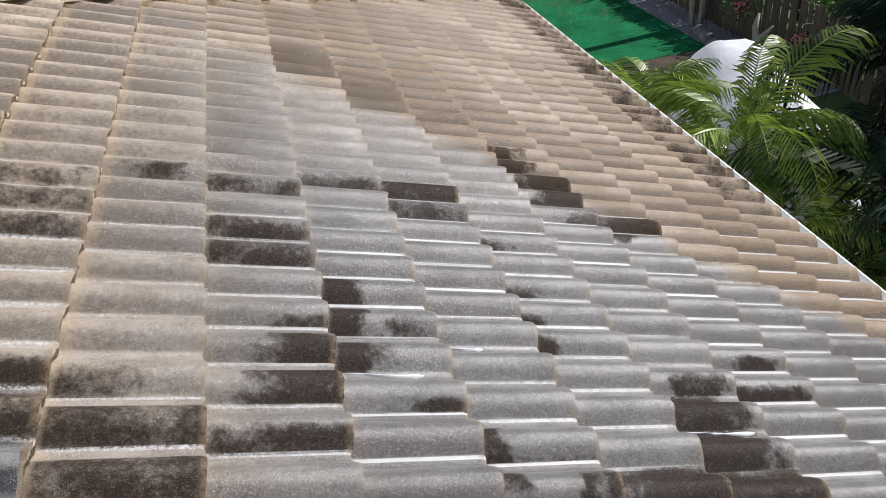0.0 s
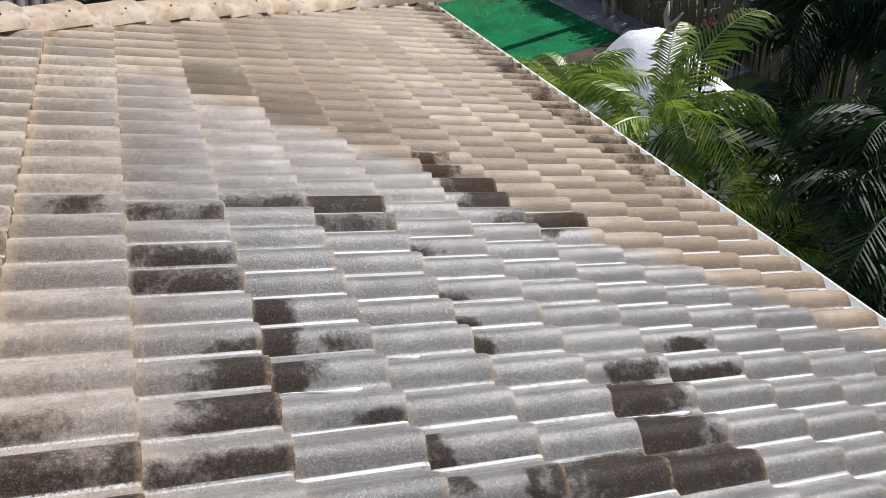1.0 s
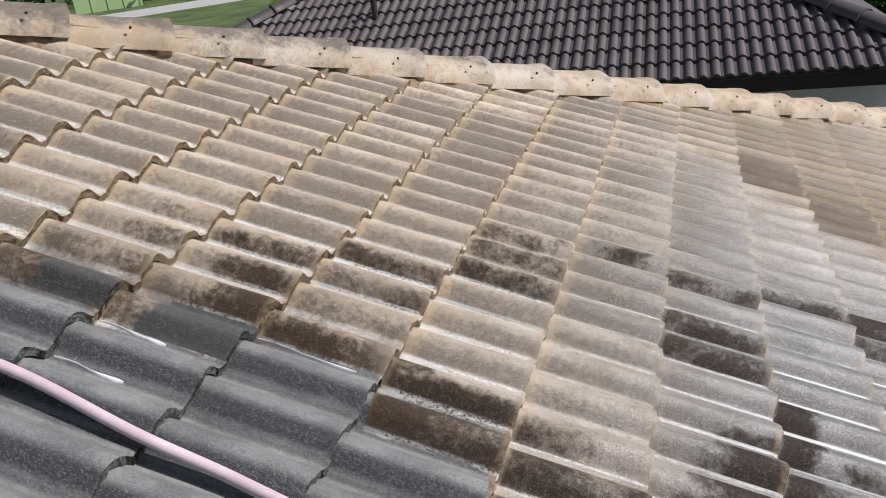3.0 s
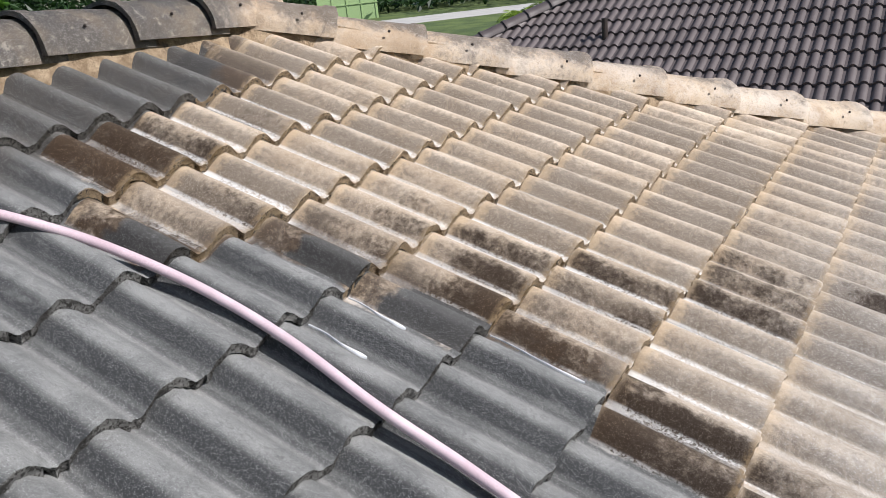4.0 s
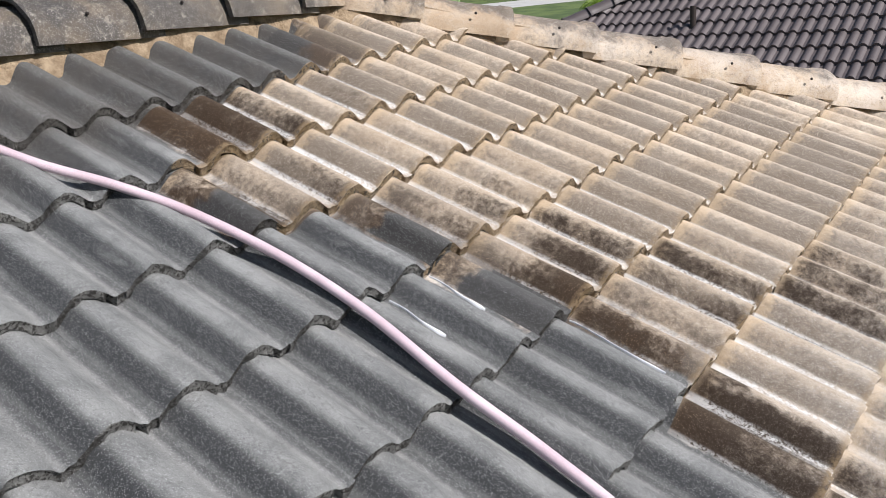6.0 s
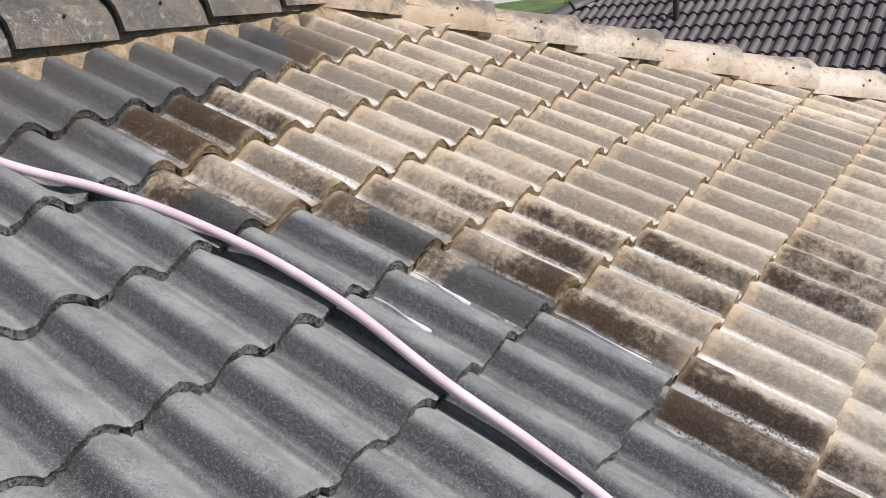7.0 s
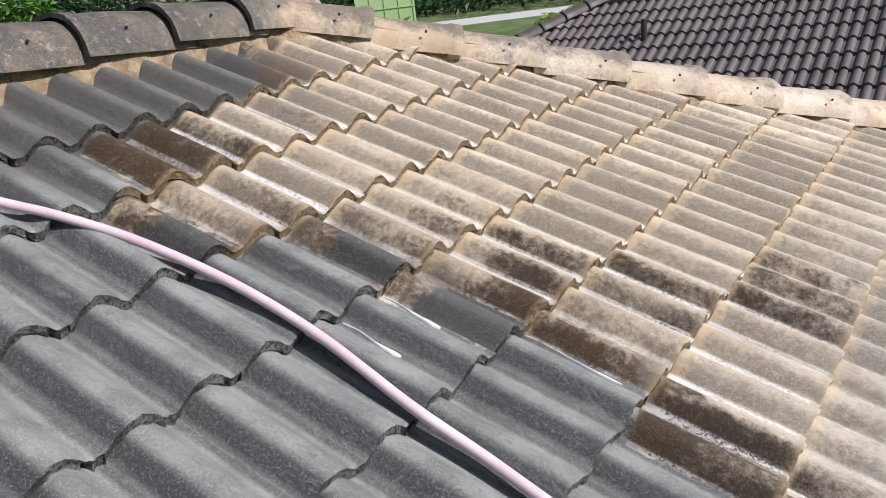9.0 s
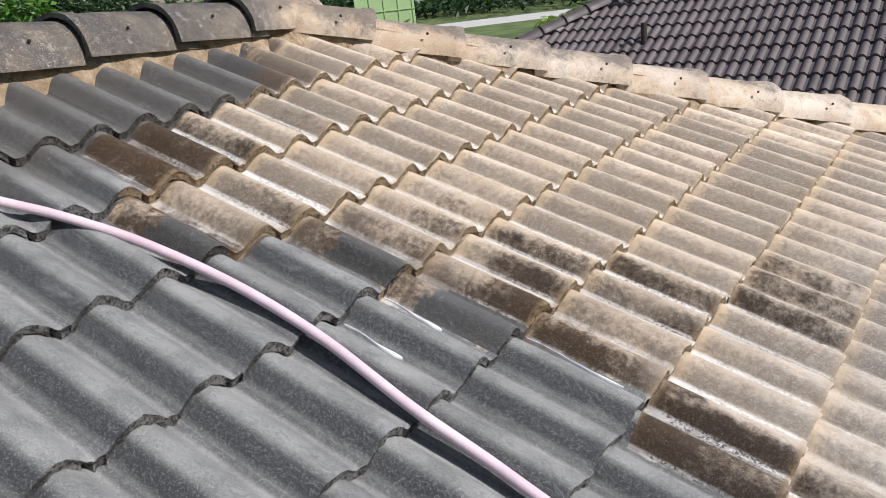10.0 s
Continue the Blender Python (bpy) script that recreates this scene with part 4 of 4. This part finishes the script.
    k = 0.0
    while k < d.length:
        bm = bmesh.new()
        box(bm, (k - 0.05, 0.062, 0), (k + 0.05, 0.16, height), 0.006)
        part("post", bm, WOOD, f)
        k += 2.4
    return f


fence("side_fence", (12.3, 24.3), (12.1, 3.0), "weathered dark wooden picket fence beside the gravel")
fence("back_fence", (4.0, 24.3), (7.35, 24.25), "weathered wooden picket fence beside the gate")
fence("back_fence", (11.5, 24.2), (12.3, 24.25), "short weathered wooden fence length beside the gate")

# double gate with dark shade cloth
MESHCLOTH = plain("shade_cloth", (0.012, 0.014, 0.018), 0.75, vary=0.5, scale=1.5, grain=200)
gate = tagged(empty("gate", Matrix.Translation((7.4, 24.25, 0))), "closed wooden double gate covered with black shade cloth", "gate")
for x0, x1 in ((0.02, 2.0), (2.28, 4.1)):
    bm = bmesh.new()
    n = 14
    g0 = [[bm.verts.new((x0 + (x1 - x0) * i / n, 0.012 * noise.noise(Vector((i * 0.6 + x0, j * 0.7, 0))) - 0.03, 0.05 + 1.35 * j / 6)) for j in range(7)] for i in range(n + 1)]
    for i in range(n):
        for j in range(6):
            bm.faces.new((g0[i][j], g0[i + 1][j], g0[i + 1][j + 1], g0[i][j + 1]))
    leaf = part("gate_leaf", bm, MESHCLOTH, gate, "black shade cloth panel", smooth=True)
    for z in (0.1, 1.3):
        bm = bmesh.new()
        box(bm, (x0, 0.0, z), (x1, 0.05, z + 0.09), 0.004)
        part("rail", bm, WOOD, leaf)
    k = x0 + 0.08
    while k < x1:
        ob = child("gate_picket", picket_meshes[rg.randrange(4)], None, leaf)
        ob.matrix_basis = pose(k, 0.07, -0.04, 0, rg.uniform(-1, 1), 0)
        k += 0.17
for x in (2.06, 2.2):
    bm = bmesh.new()
    box(bm, (x - 0.06, -0.06, 0), (x + 0.06, 0.02, 1.52), 0.006)
    part("gate_post", bm, WOOD, gate)
bm = bmesh.new()
box(bm, (2.04, -0.1, 0.92), (2.24, -0.06, 0.98), 0.004)
part("latch", bm, GREYMETAL, gate, "metal latch")

# bucket by the gravel
bm = bmesh.new()
rings = []
for r, z in ((0.13, 0), (0.15, 0.34), (0.16, 0.34), (0.16, 0.37), (0.145, 0.37), (0.128, 0.02)):
    rings.append([bm.verts.new((r * math.cos(a * math.pi / 12), r * math.sin(a * math.pi / 12), z)) for a in range(24)])
for a, b in zip(rings, rings[1:]):
    for k in range(24):
        bm.faces.new((a[k], a[(k + 1) % 24], b[(k + 1) % 24], b[k]))
bm.faces.new(rings[0][::-1]), bm.faces.new(rings[-1])
bucket = tagged(empty("bucket", Matrix.Translation((11.5, 23.4, 0.03))), "white plastic bucket standing at the turf's corner", "bucket")
part("pail", bm, plain("white_plastic", (0.6, 0.62, 0.64), 0.4, vary=0.1), bucket, smooth=False)
bm = bmesh.new()
tube(bm, [(0.16 * math.cos(a * math.pi / 10), -0.16 * math.sin(a * math.pi / 10) * 0.5 - 0.02, 0.33 - 0.14 * math.sin(a * math.pi / 10)) for a in range(11)], 0.004, 6)
part("wire_handle", bm, GREYMETAL, bucket)

# flower baskets hung on the fence
PETAL = plain("pink_petal", (0.75, 0.2, 0.22), 0.6, vary=0.3)
for k, (yy, zz) in enumerate(((20.6, 1.0), (19.0, 0.75), (15.6, 0.85), (13.2, 0.8))):
    basket = tagged(empty("flower_basket", Matrix.Translation((11.95, yy, zz))), "small hanging basket of pink flowers on the fence", "flowers", "flower baskets")
    bm = bmesh.new()
    tube(bm, [(0.28, 0, 0.35), (0.0, 0, 0.37), (-0.02, 0, 0.3)], 0.008, 6)
    part("bracket", bm, WHITE, basket)
    bm = bmesh.new()
    cyl(bm, 0.05, 0.09, (0, 0, -0.12), (0, 0, 0), 12)
    part("pot", bm, BARK, basket)
    rr = random.Random(k)
    scatter("blossom", rr, 60, lambda: (rr.gauss(0, 0.09), rr.gauss(0, 0.12), rr.gauss(0.06, 0.07)), 0.08, PETAL, "", "", parent=basket)
    scatter("leaves", rr, 50, lambda: (rr.gauss(0, 0.09), rr.gauss(0, 0.12), rr.gauss(-0.02, 0.08)), 0.1, DARKLEAF, "", "", parent=basket)

# two bare leaning trunks by the fence
for k, (bx, by, tx, ty) in enumerate(((11.7, 17.3, 11.2, 17.5), (11.85, 17.2, 12.15, 17.4))):
    bm = bmesh.new()
    tube(bm, [((tx - bx) * t + 0.03 * math.sin(5 * t + k), (ty - by) * t, 7.5 * t - 0.05) for t in [i / 10 for i in range(11)]], [0.075 - 0.002 * i for i in range(11)], 12)
    ob = tagged(empty("palm_tree", Matrix.Translation((bx, by, 0))), "slim pale smooth palm trunk rising beside the fence", "tree", "palm trunks")
    part("trunk", bm, TRUNK, ob, smooth=True)

# white tarpaulin over something low
m = Mat("white_tarp", 0.55)
v = m.coords()
m.color(m.mix(m.step(m.noise(v, 1.5, 4), 0.3, 0.7), (0.66, 0.68, 0.72), (0.8, 0.81, 0.83)))
m.bump(m.noise(v, 4, 4), 0.5, 0.05)
TARP = m.m
bm = bmesh.new()
rows_ = []
for i in range(25):
    row = []
    for j in range(21):
        u, w = i / 24 * 2 - 1, j / 20 * 2 - 1
        r = max(abs(u), abs(w))
        h = 1.95 * (1 - max(abs(w) - 0.15, 0) ** 1.6 * 0.95) * (1 - max(abs(u) - 0.55, 0) ** 2 * 3.2)
        h += 0.12 * noise.noise(Vector((u * 2.2, w * 2.2, 3))) + 0.05 * noise.noise(Vector((u * 7, w * 7, 1)))
        h *= min(1, (1 - r) * 7)
        row.append(bm.verts.new((w * 1.5, u * 2.3, max(h, 0.0))))
    rows_.append(row)
for a, b in zip(rows_, rows_[1:]):
    for j in range(20):
        bm.faces.new((a[j], a[j + 1], b[j + 1], b[j]))
ob = part("tarpaulin", bm, TARP, smooth=True)
ob.matrix_world = pose(8.5, 10.0, 0.02, 0, 0, -18)
tagged(ob, "white tarpaulin draped over a bulky load on the ground", "tarpaulin")


# ---- palms ----
def frond_mesh(rg, length=1.7, leaf=0.42, droop=1.0, pairs=34):
    """One feather frond along +x that arches over, with leaflets on both sides."""
    verts, faces = [], []
    spine = []
    a, p = radians(62), Vector((0, 0, 0))
    n = 24
    for i in range(n + 1):
        spine.append(p.copy())
        p = p + Vector((math.cos(a), 0, math.sin(a))) * (length / n)
        a -= radians((3.2 + 3.2 * i / n) * droop)
    for i in range(n):
        w0, w1 = 0.014 * (1 - i / n) + 0.003, 0.014 * (1 - (i + 1) / n) + 0.003
        k = len(verts)
        for q, w in ((spine[i], w0), (spine[i + 1], w1)):
            verts += [tuple(q + Vector((0, w, 0))), tuple(q + Vector((0, 0, w))), tuple(q + Vector((0, -w, 0)))]
        faces += [(k, k + 1, k + 4, k + 3), (k + 1, k + 2, k + 5, k + 4)]
    for j in range(pairs):
        t = 0.16 + 0.84 * j / pairs
        i = min(int(t * n), n - 1)
        q = spine[i].lerp(spine[i + 1], t * n - i)
        d = (spine[i + 1] - spine[i]).normalized()
        nrm = d.cross(Vector((0, 1, 0))) * -1
        size = leaf * (math.sin(math.pi * min(0.97, t * 0.82 + 0.13)) ** 0.7) * rg.uniform(0.85, 1.1)
        for sgn in (-1, 1):
            out = (d * 0.75 + Vector((0, sgn, 0)) * 0.8 + nrm * rg.uniform(0.05, 0.4)).normalized()
            wid = d * size * 0.035 + Vector((0, 0, 0.004))
            mid = q + out * size * 0.5 + Vector((0, 0, -0.02 * size))
            tip = q + out * size * 0.95 + Vector((0, 0, -rg.uniform(0.15, 0.5) * size))
            k = len(verts)
            verts += [tuple(q - wid * 0.5), tuple(q + wid * 0.5), tuple(mid + wid), tuple(mid - wid), tuple(tip)]
            faces += [(k, k + 1, k + 2, k + 3), (k + 3, k + 2, k + 4)]
    return verts, faces


rg = random.Random(21)
FRONDS = [mesh_from("frond", *frond_mesh(rg, rg.uniform(1.5, 1.9), 0.42, rg.uniform(0.8, 1.25)), False) for _ in range(5)]
for me in FRONDS:
    me.materials.append(PALMLEAF)
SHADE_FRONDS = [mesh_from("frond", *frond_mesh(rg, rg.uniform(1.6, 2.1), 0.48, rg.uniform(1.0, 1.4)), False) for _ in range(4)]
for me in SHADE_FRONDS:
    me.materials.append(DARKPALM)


def palm(x, y, crown, count, meshes, label, size=1.0, stems=3, spread=0.35, seed=0):
    rr = random.Random(seed)
    p = tagged(empty("palm", Matrix.Translation((x, y, 0))), label, "palm", "garden palms")
    for s in range(stems):
        ox, oy = rr.uniform(-spread, spread), rr.uniform(-spread, spread)
        top = crown + rr.uniform(-0.5, 0.2)
        bm = bmesh.new()
        tube(bm, [(ox * (0.5 + 0.5 * t) + 0.02 * math.sin(7 * t), oy * (0.5 + 0.5 * t), top * t) for t in [i / 8 for i in range(9)]], [0.055 - 0.003 * i for i in range(9)], 8)
        part("stem", bm, STEM, p, "green ringed palm stem", smooth=True)
        for i in range(count):
            ob = child("frond", meshes[rr.randrange(len(meshes))], None, p)
            sc = size * rr.uniform(0.75, 1.15)
            ob.matrix_basis = Matrix.Translation((ox, oy, top - 0.03)) @ pose(0, 0, 0, rr.uniform(-12, 12), rr.uniform(-22, 30), i * 360 / count + rr.uniform(-25, 25)) @ Matrix.Scale(sc, 4)
    return p


palm(4.75, 6.5, 3.2, 8, FRONDS, "sunlit areca palm with arching yellow-green fronds below the gutter", 0.82, 3, 0.35, 1)
palm(4.8, 5.3, 3.5, 8, FRONDS, "areca palm clump with glossy green fronds close to the eave", 1.0, 3, 0.4, 2)
palm(5.3, 4.1, 2.6, 7, FRONDS, "areca palm with drooping fronds half in shade", 0.9, 3, 0.5, 3)
k = 4
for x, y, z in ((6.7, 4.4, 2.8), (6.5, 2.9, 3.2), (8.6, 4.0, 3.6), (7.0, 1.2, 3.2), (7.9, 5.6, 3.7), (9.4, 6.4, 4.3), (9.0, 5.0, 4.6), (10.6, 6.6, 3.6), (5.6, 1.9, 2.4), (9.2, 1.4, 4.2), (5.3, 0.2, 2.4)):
    palm(x, y, z, 8, SHADE_FRONDS, "palm with long drooping fronds coloured for deep shade", 1.25, 3, 0.5, k)
    k += 1


def shrub(name, c, r, n, size, material, label, category="shrub", seed=0, core=0.55):
    """An uneven crown of leaves over dark branches."""
    rr = random.Random(seed)
    lumps = [(Vector((c[0] + rr.gauss(0, 0.45) * r[0], c[1] + rr.gauss(0, 0.45) * r[1], c[2] + rr.gauss(0, 0.4) * r[2])), rr.uniform(0.3, 0.6)) for _ in range(14)]

    def spot():
        l, s = lumps[rr.randrange(14)]
        d = Vector((rr.gauss(0, 1), rr.gauss(0, 1), rr.gauss(0, 1))).normalized() * (core + (1 - core) * rr.random())
        return (l.x + d.x * r[0] * s, l.y + d.y * r[1] * s, max(0.05, l.z + d.z * r[2] * s))
    top = tagged(empty(name, Matrix.Translation((c[0], c[1], 0))), label, category)
    bm = bmesh.new()
    for l, s in lumps[:7]:
        tube(bm, [(0, 0, 0), (0.4 * (l.x - c[0]), 0.4 * (l.y - c[1]), l.z * 0.5), (l.x - c[0], l.y - c[1], l.z)], [0.08, 0.05, 0.015], 6)
    part("branches", bm, BARK, top)
    ob = scatter("foliage", rr, n, spot, size, material, "", "", parent=top)
    ob.location = (-c[0], -c[1], 0)
    return top


# trees added to shade the garden, mostly out of view
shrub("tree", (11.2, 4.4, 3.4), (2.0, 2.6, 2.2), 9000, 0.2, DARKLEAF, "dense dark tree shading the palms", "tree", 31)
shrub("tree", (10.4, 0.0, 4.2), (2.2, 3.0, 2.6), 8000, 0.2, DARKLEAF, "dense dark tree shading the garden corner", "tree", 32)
shrub("tree", (8.2, -3.2, 3.6), (2.2, 2.4, 2.6), 6000, 0.2, DARKLEAF, "dense dark tree out of view beside the house", "tree", 33)
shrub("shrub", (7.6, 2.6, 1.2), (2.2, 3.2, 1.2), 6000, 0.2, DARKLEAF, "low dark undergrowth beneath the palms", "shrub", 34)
for i, (x, y, z, r) in enumerate(((13.6, 21.5, 1.4, 1.2), (13.8, 19.0, 1.5, 1.3), (14.2, 16.4, 1.5, 1.4), (13.9, 13.6, 1.6, 1.4), (14.4, 11.0, 1.8, 1.5), (14.0, 24.0, 1.2, 1.0), (14.6, 8.2, 1.8, 1.6), (13.2, 26.0, 1.1, 0.9))):
    shrub("hedge_shrub", (x, y, z), (1.1 * r, 1.5 * r, 0.95 * r), 2600, 0.17, LEAF, "bright green leafy shrub behind the fence", "shrub", 40 + i)
shrub("creeper", (9.2, 24.45, 1.5), (2.6, 0.15, 0.12), 900, 0.1, LEAF, "green creeper trailing over the back fence top", "creeper", 60)
shrub("creeper", (5.6, 24.4, 1.5), (1.6, 0.15, 0.25), 900, 0.12, LEAF, "green creeper trailing over the back fence", "creeper", 61)
# grey stones and a driftwood stump near the tarpaulin
STONE = plain("grey_stone", (0.2, 0.2, 0.2), 0.9, vary=0.3, scale=5, grain=30, bump=0.8, dist=0.02)
for i in range(7):
    bm = bmesh.new()
    bmesh.ops.create_icosphere(bm, subdivisions=2, radius=0.2)
    for vv in bm.verts:
        vv.co *= 1 + 0.35 * noise.noise(vv.co * 3 + Vector((i * 5, 0, 0)))
        vv.co.z *= 0.8
    ob = part("rock", bm, STONE, smooth=True)
    ob.matrix_world = pose(11.5 - 0.12 * (i % 3), 16.6 - i * 0.55, 0.12, 0, 0, i * 40)
    tagged(ob, "rough grey rock lying by the fence", "rock", "garden rocks")
bm = bmesh.new()
tube(bm, [(0, 0, 0), (0.05, 0.04, 0.5), (-0.02, 0.1, 0.95), (0.06, 0.12, 1.25)], [0.12, 0.1, 0.07, 0.03], 9)
tube(bm, [(0, 0.05, 0.6), (0.1, -0.2, 0.9), (0.16, -0.3, 1.05)], [0.07, 0.05, 0.02], 8)
ob = part("driftwood", bm, TRUNK, smooth=True)
ob.matrix_world = pose(11.4, 14.0, 0, 0, 0, 0)
tagged(ob, "pale branching driftwood stump against the fence", "driftwood")

# ---- beyond the gate: driveway, truck, road, far hedge ----
CONCRETE = plain("pale_concrete", (0.42, 0.41, 0.39), 0.85, vary=0.12, scale=0.4, grain=20)


def strip(name, a, b, w, z, material, label, category="road"):
    a, b = Vector((*a, 0)), Vector((*b, 0))
    d = (b - a).normalized()
    s = Vector((-d.y, d.x, 0)) * w / 2
    bm = bmesh.new()
    top = [a + s, a - s, b - s, b + s]
    hi_ = [bm.verts.new(p + Vector((0, 0, z))) for p in top]
    lo_ = [bm.verts.new(p + Vector((0, 0, -0.05))) for p in top]
    bm.faces.new(hi_)
    for i in range(4):
        bm.faces.new((hi_[i], lo_[i], lo_[(i + 1) % 4], hi_[(i + 1) % 4]))
    return tagged(part(name, bm, material), label, category, kind="structure")


strip("driveway", (2.0, 34.2), (40, 27.0), 7.0, 0.03, CONCRETE, "pale concrete driveway behind the gate")
strip("road", (-120, 60), (-10, 150), 15.0, 0.05, CONCRETE, "pale concrete road beyond the lawn")
shrub("hedge", (-85, 145, 2.5), (60, 30, 2.4), 9000, 1.6, DARKLEAF, "long dark hedge beyond the road", "hedge", 70)
shrub("hedge", (9.5, 40.5, 1.0), (5, 1.2, 1.0), 5000, 0.25, DARKLEAF, "clipped dark hedge beyond the driveway", "hedge", 71)
shrub("hedge", (24, 42, 1.0), (9, 1.2, 1.0), 5000, 0.25, DARKLEAF, "clipped dark hedge along the street", "hedge", 72)
palm(-16.4, 33.4, 4.5, 14, FRONDS, "light green palm with arching fronds beyond the neighbour's roof", 1.0, 3, 0.5, 73)
GREENPAINT = plain("pale_green_paint", (0.3, 0.42, 0.2), 0.6, vary=0.1)
green = tagged(empty("garden_shed", pose(-86, 112, 0, 0, 0, 38)), "pale green panelled shed across the road", "shed")
bm = bmesh.new()
box(bm, (-5, -1.5, 0), (5, 1.5, 5.2), 0.05)
part("shed_wall", bm, GREENPAINT, green)
for i in range(5):
    bm = bmesh.new()
    box(bm, (-5 + i * 2.4, -1.6, 0), (-4.85 + i * 2.4, -1.5, 5.3), 0.01)
    part("batten", bm, GREENPAINT, green)
bm = bmesh.new()
box(bm, (-5.1, -1.64, 2.6), (5.1, -1.5, 2.75), 0.01)
part("rail", bm, GREENPAINT, green)
for i, (x, y, z, r) in enumerate(((-34, 16, 5.5, 4), (-40, 22, 6, 5), (-30, 24, 5.0, 3.5), (-48, 30, 7, 6), (-28, 10, 5.6, 3))):
    shrub("far_tree", (x, y, z), (r, r, r * 0.6), 3500, 0.5, (LEAF, DARKLEAF)[i % 2], "leafy green tree beyond the ridge", "tree", 80 + i)

# dark pickup truck
PAINT = plain("dark_blue_paint", (0.012, 0.016, 0.026), 0.25, vary=0.15, bump=0.02)
RUBBER = plain("tyre_rubber", (0.015, 0.015, 0.015), 0.85)
RIM = plain("alloy_rim", (0.45, 0.45, 0.46), 0.35, 0.9, vary=0.1)
m = Mat("dark_glass", 0.05, color=(0.02, 0.025, 0.03))
GLASS = m.m
truck = tagged(empty("pickup_truck", pose(12.2, 31.3, 0.03, 0, 0, -19)), "dark blue pickup truck parked on the driveway", "truck")


def prism(prof, y0, y1, bevel=0.03):
    bm = bmesh.new()
    a = [bm.verts.new((x, y0, z)) for x, z in prof]
    b = [bm.verts.new((x, y1, z)) for x, z in prof]
    bm.faces.new(a), bm.faces.new(b[::-1])
    n = len(prof)
    for i in range(n):
        bm.faces.new((a[(i + 1) % n], a[i], b[i], b[(i + 1) % n]))
    bmesh.ops.recalc_face_normals(bm, faces=bm.faces)
    bmesh.ops.bevel(bm, geom=bm.edges[:], offset=bevel, segments=2, affect='EDGES')
    return bm


lower = [(-2.85, 0.45), (-2.3, 0.4), (-2.22, 0.85), (-1.95, 1.02), (-1.5, 1.02), (-1.22, 0.85), (-1.15, 0.36), (1.15, 0.36), (1.22, 0.85), (1.5, 1.02), (1.95, 1.02), (2.22, 0.85), (2.3, 0.42), (2.85, 0.42), (2.88, 1.0), (2.7, 1.2), (1.1, 1.3), (-0.75, 1.3), (-2.85, 1.27)]
part("body", prism(lower, -0.97, 0.97), PAINT, truck)
part("cab", prism([(-0.75, 1.28), (1.2, 1.28), (0.55, 1.9), (-0.55, 1.92)], -0.85, 0.85, 0.05), PAINT, truck)
bm = bmesh.new()
box(bm, (-2.75, -0.8, 1.2), (-0.85, 0.8, 1.285))
part("bed_liner", bm, RUBBER, truck, "black bed liner")
for sgn in (-1, 1):
    for x0, x1, s0, s1 in ((-0.6, 0.12, 0.06, 0.0), (0.2, 0.98, 0.0, 0.36)):
        bm = bmesh.new()
        y0 = sgn * 0.862
        quad(bm, (x0, y0, 1.36), (x1, y0, 1.36), (x1 - s1, y0, 1.82), (x0 + s0, y0, 1.82))
        part("side_window", bm, GLASS, truck)
    bm = bmesh.new()
    box(bm, (-1.05, sgn * 0.97 - 0.08, 0.36), (1.05, sgn * 0.97 + 0.1, 0.43), 0.02)
    part("running_board", bm, RIM, truck, "bright silver running board")
    bm = bmesh.new()
    box(bm, (-2.9, sgn * 0.85 - 0.08, 0.85), (-2.83, sgn * 0.85 + 0.1, 1.15), 0.02)
    part("tail_light", bm, plain("red_lens", (0.3, 0.01, 0.01), 0.2), truck, "red tail light")
    bm = bmesh.new()
    box(bm, (2.74, sgn * 0.75 - 0.15, 0.85), (2.9, sgn * 0.75 + 0.18, 1.08), 0.03)
    part("headlight", bm, plain("clear_lens", (0.6, 0.62, 0.65), 0.15), truck, "clear headlight")
    for x in (-1.72, 1.72):
        bm = bmesh.new()
        cyl(bm, 0.4, 0.4, (x, sgn * 0.74, 0.4), (x, sgn * 0.98, 0.4), 28)
        bmesh.ops.bevel(bm, geom=[e for e in bm.edges if len(e.link_faces) == 2 and abs(e.calc_face_angle()) > 1.2], offset=0.04, segments=2, affect='EDGES')
        wheel = part("wheel", bm, RUBBER, truck, "black tyre")
        bm = bmesh.new()
        cyl(bm, 0.25, 0.22, (x, sgn * 0.972, 0.4), (x, sgn * 1.0, 0.4), 24)
        part("rim", bm, RIM, wheel)
        for s in range(6):
            bm = bmesh.new()
            box(bm, (-0.03, -0.012, 0.05), (0.03, 0.012, 0.24), 0.005, Matrix.Translation((x, sgn * 1.01, 0.4)) @ Matrix.Rotation(s * math.pi / 3, 4, 'Y'))
            part("spoke", bm, RUBBER if s % 2 else RIM, wheel)
bm = bmesh.new()
cyl(bm, 0.035, 0.035, (-2.9, -0.5, 0.62), (-2.9, 0.5, 0.62), 10)
part("bumper", bm, RIM, truck, "chrome rear bumper")
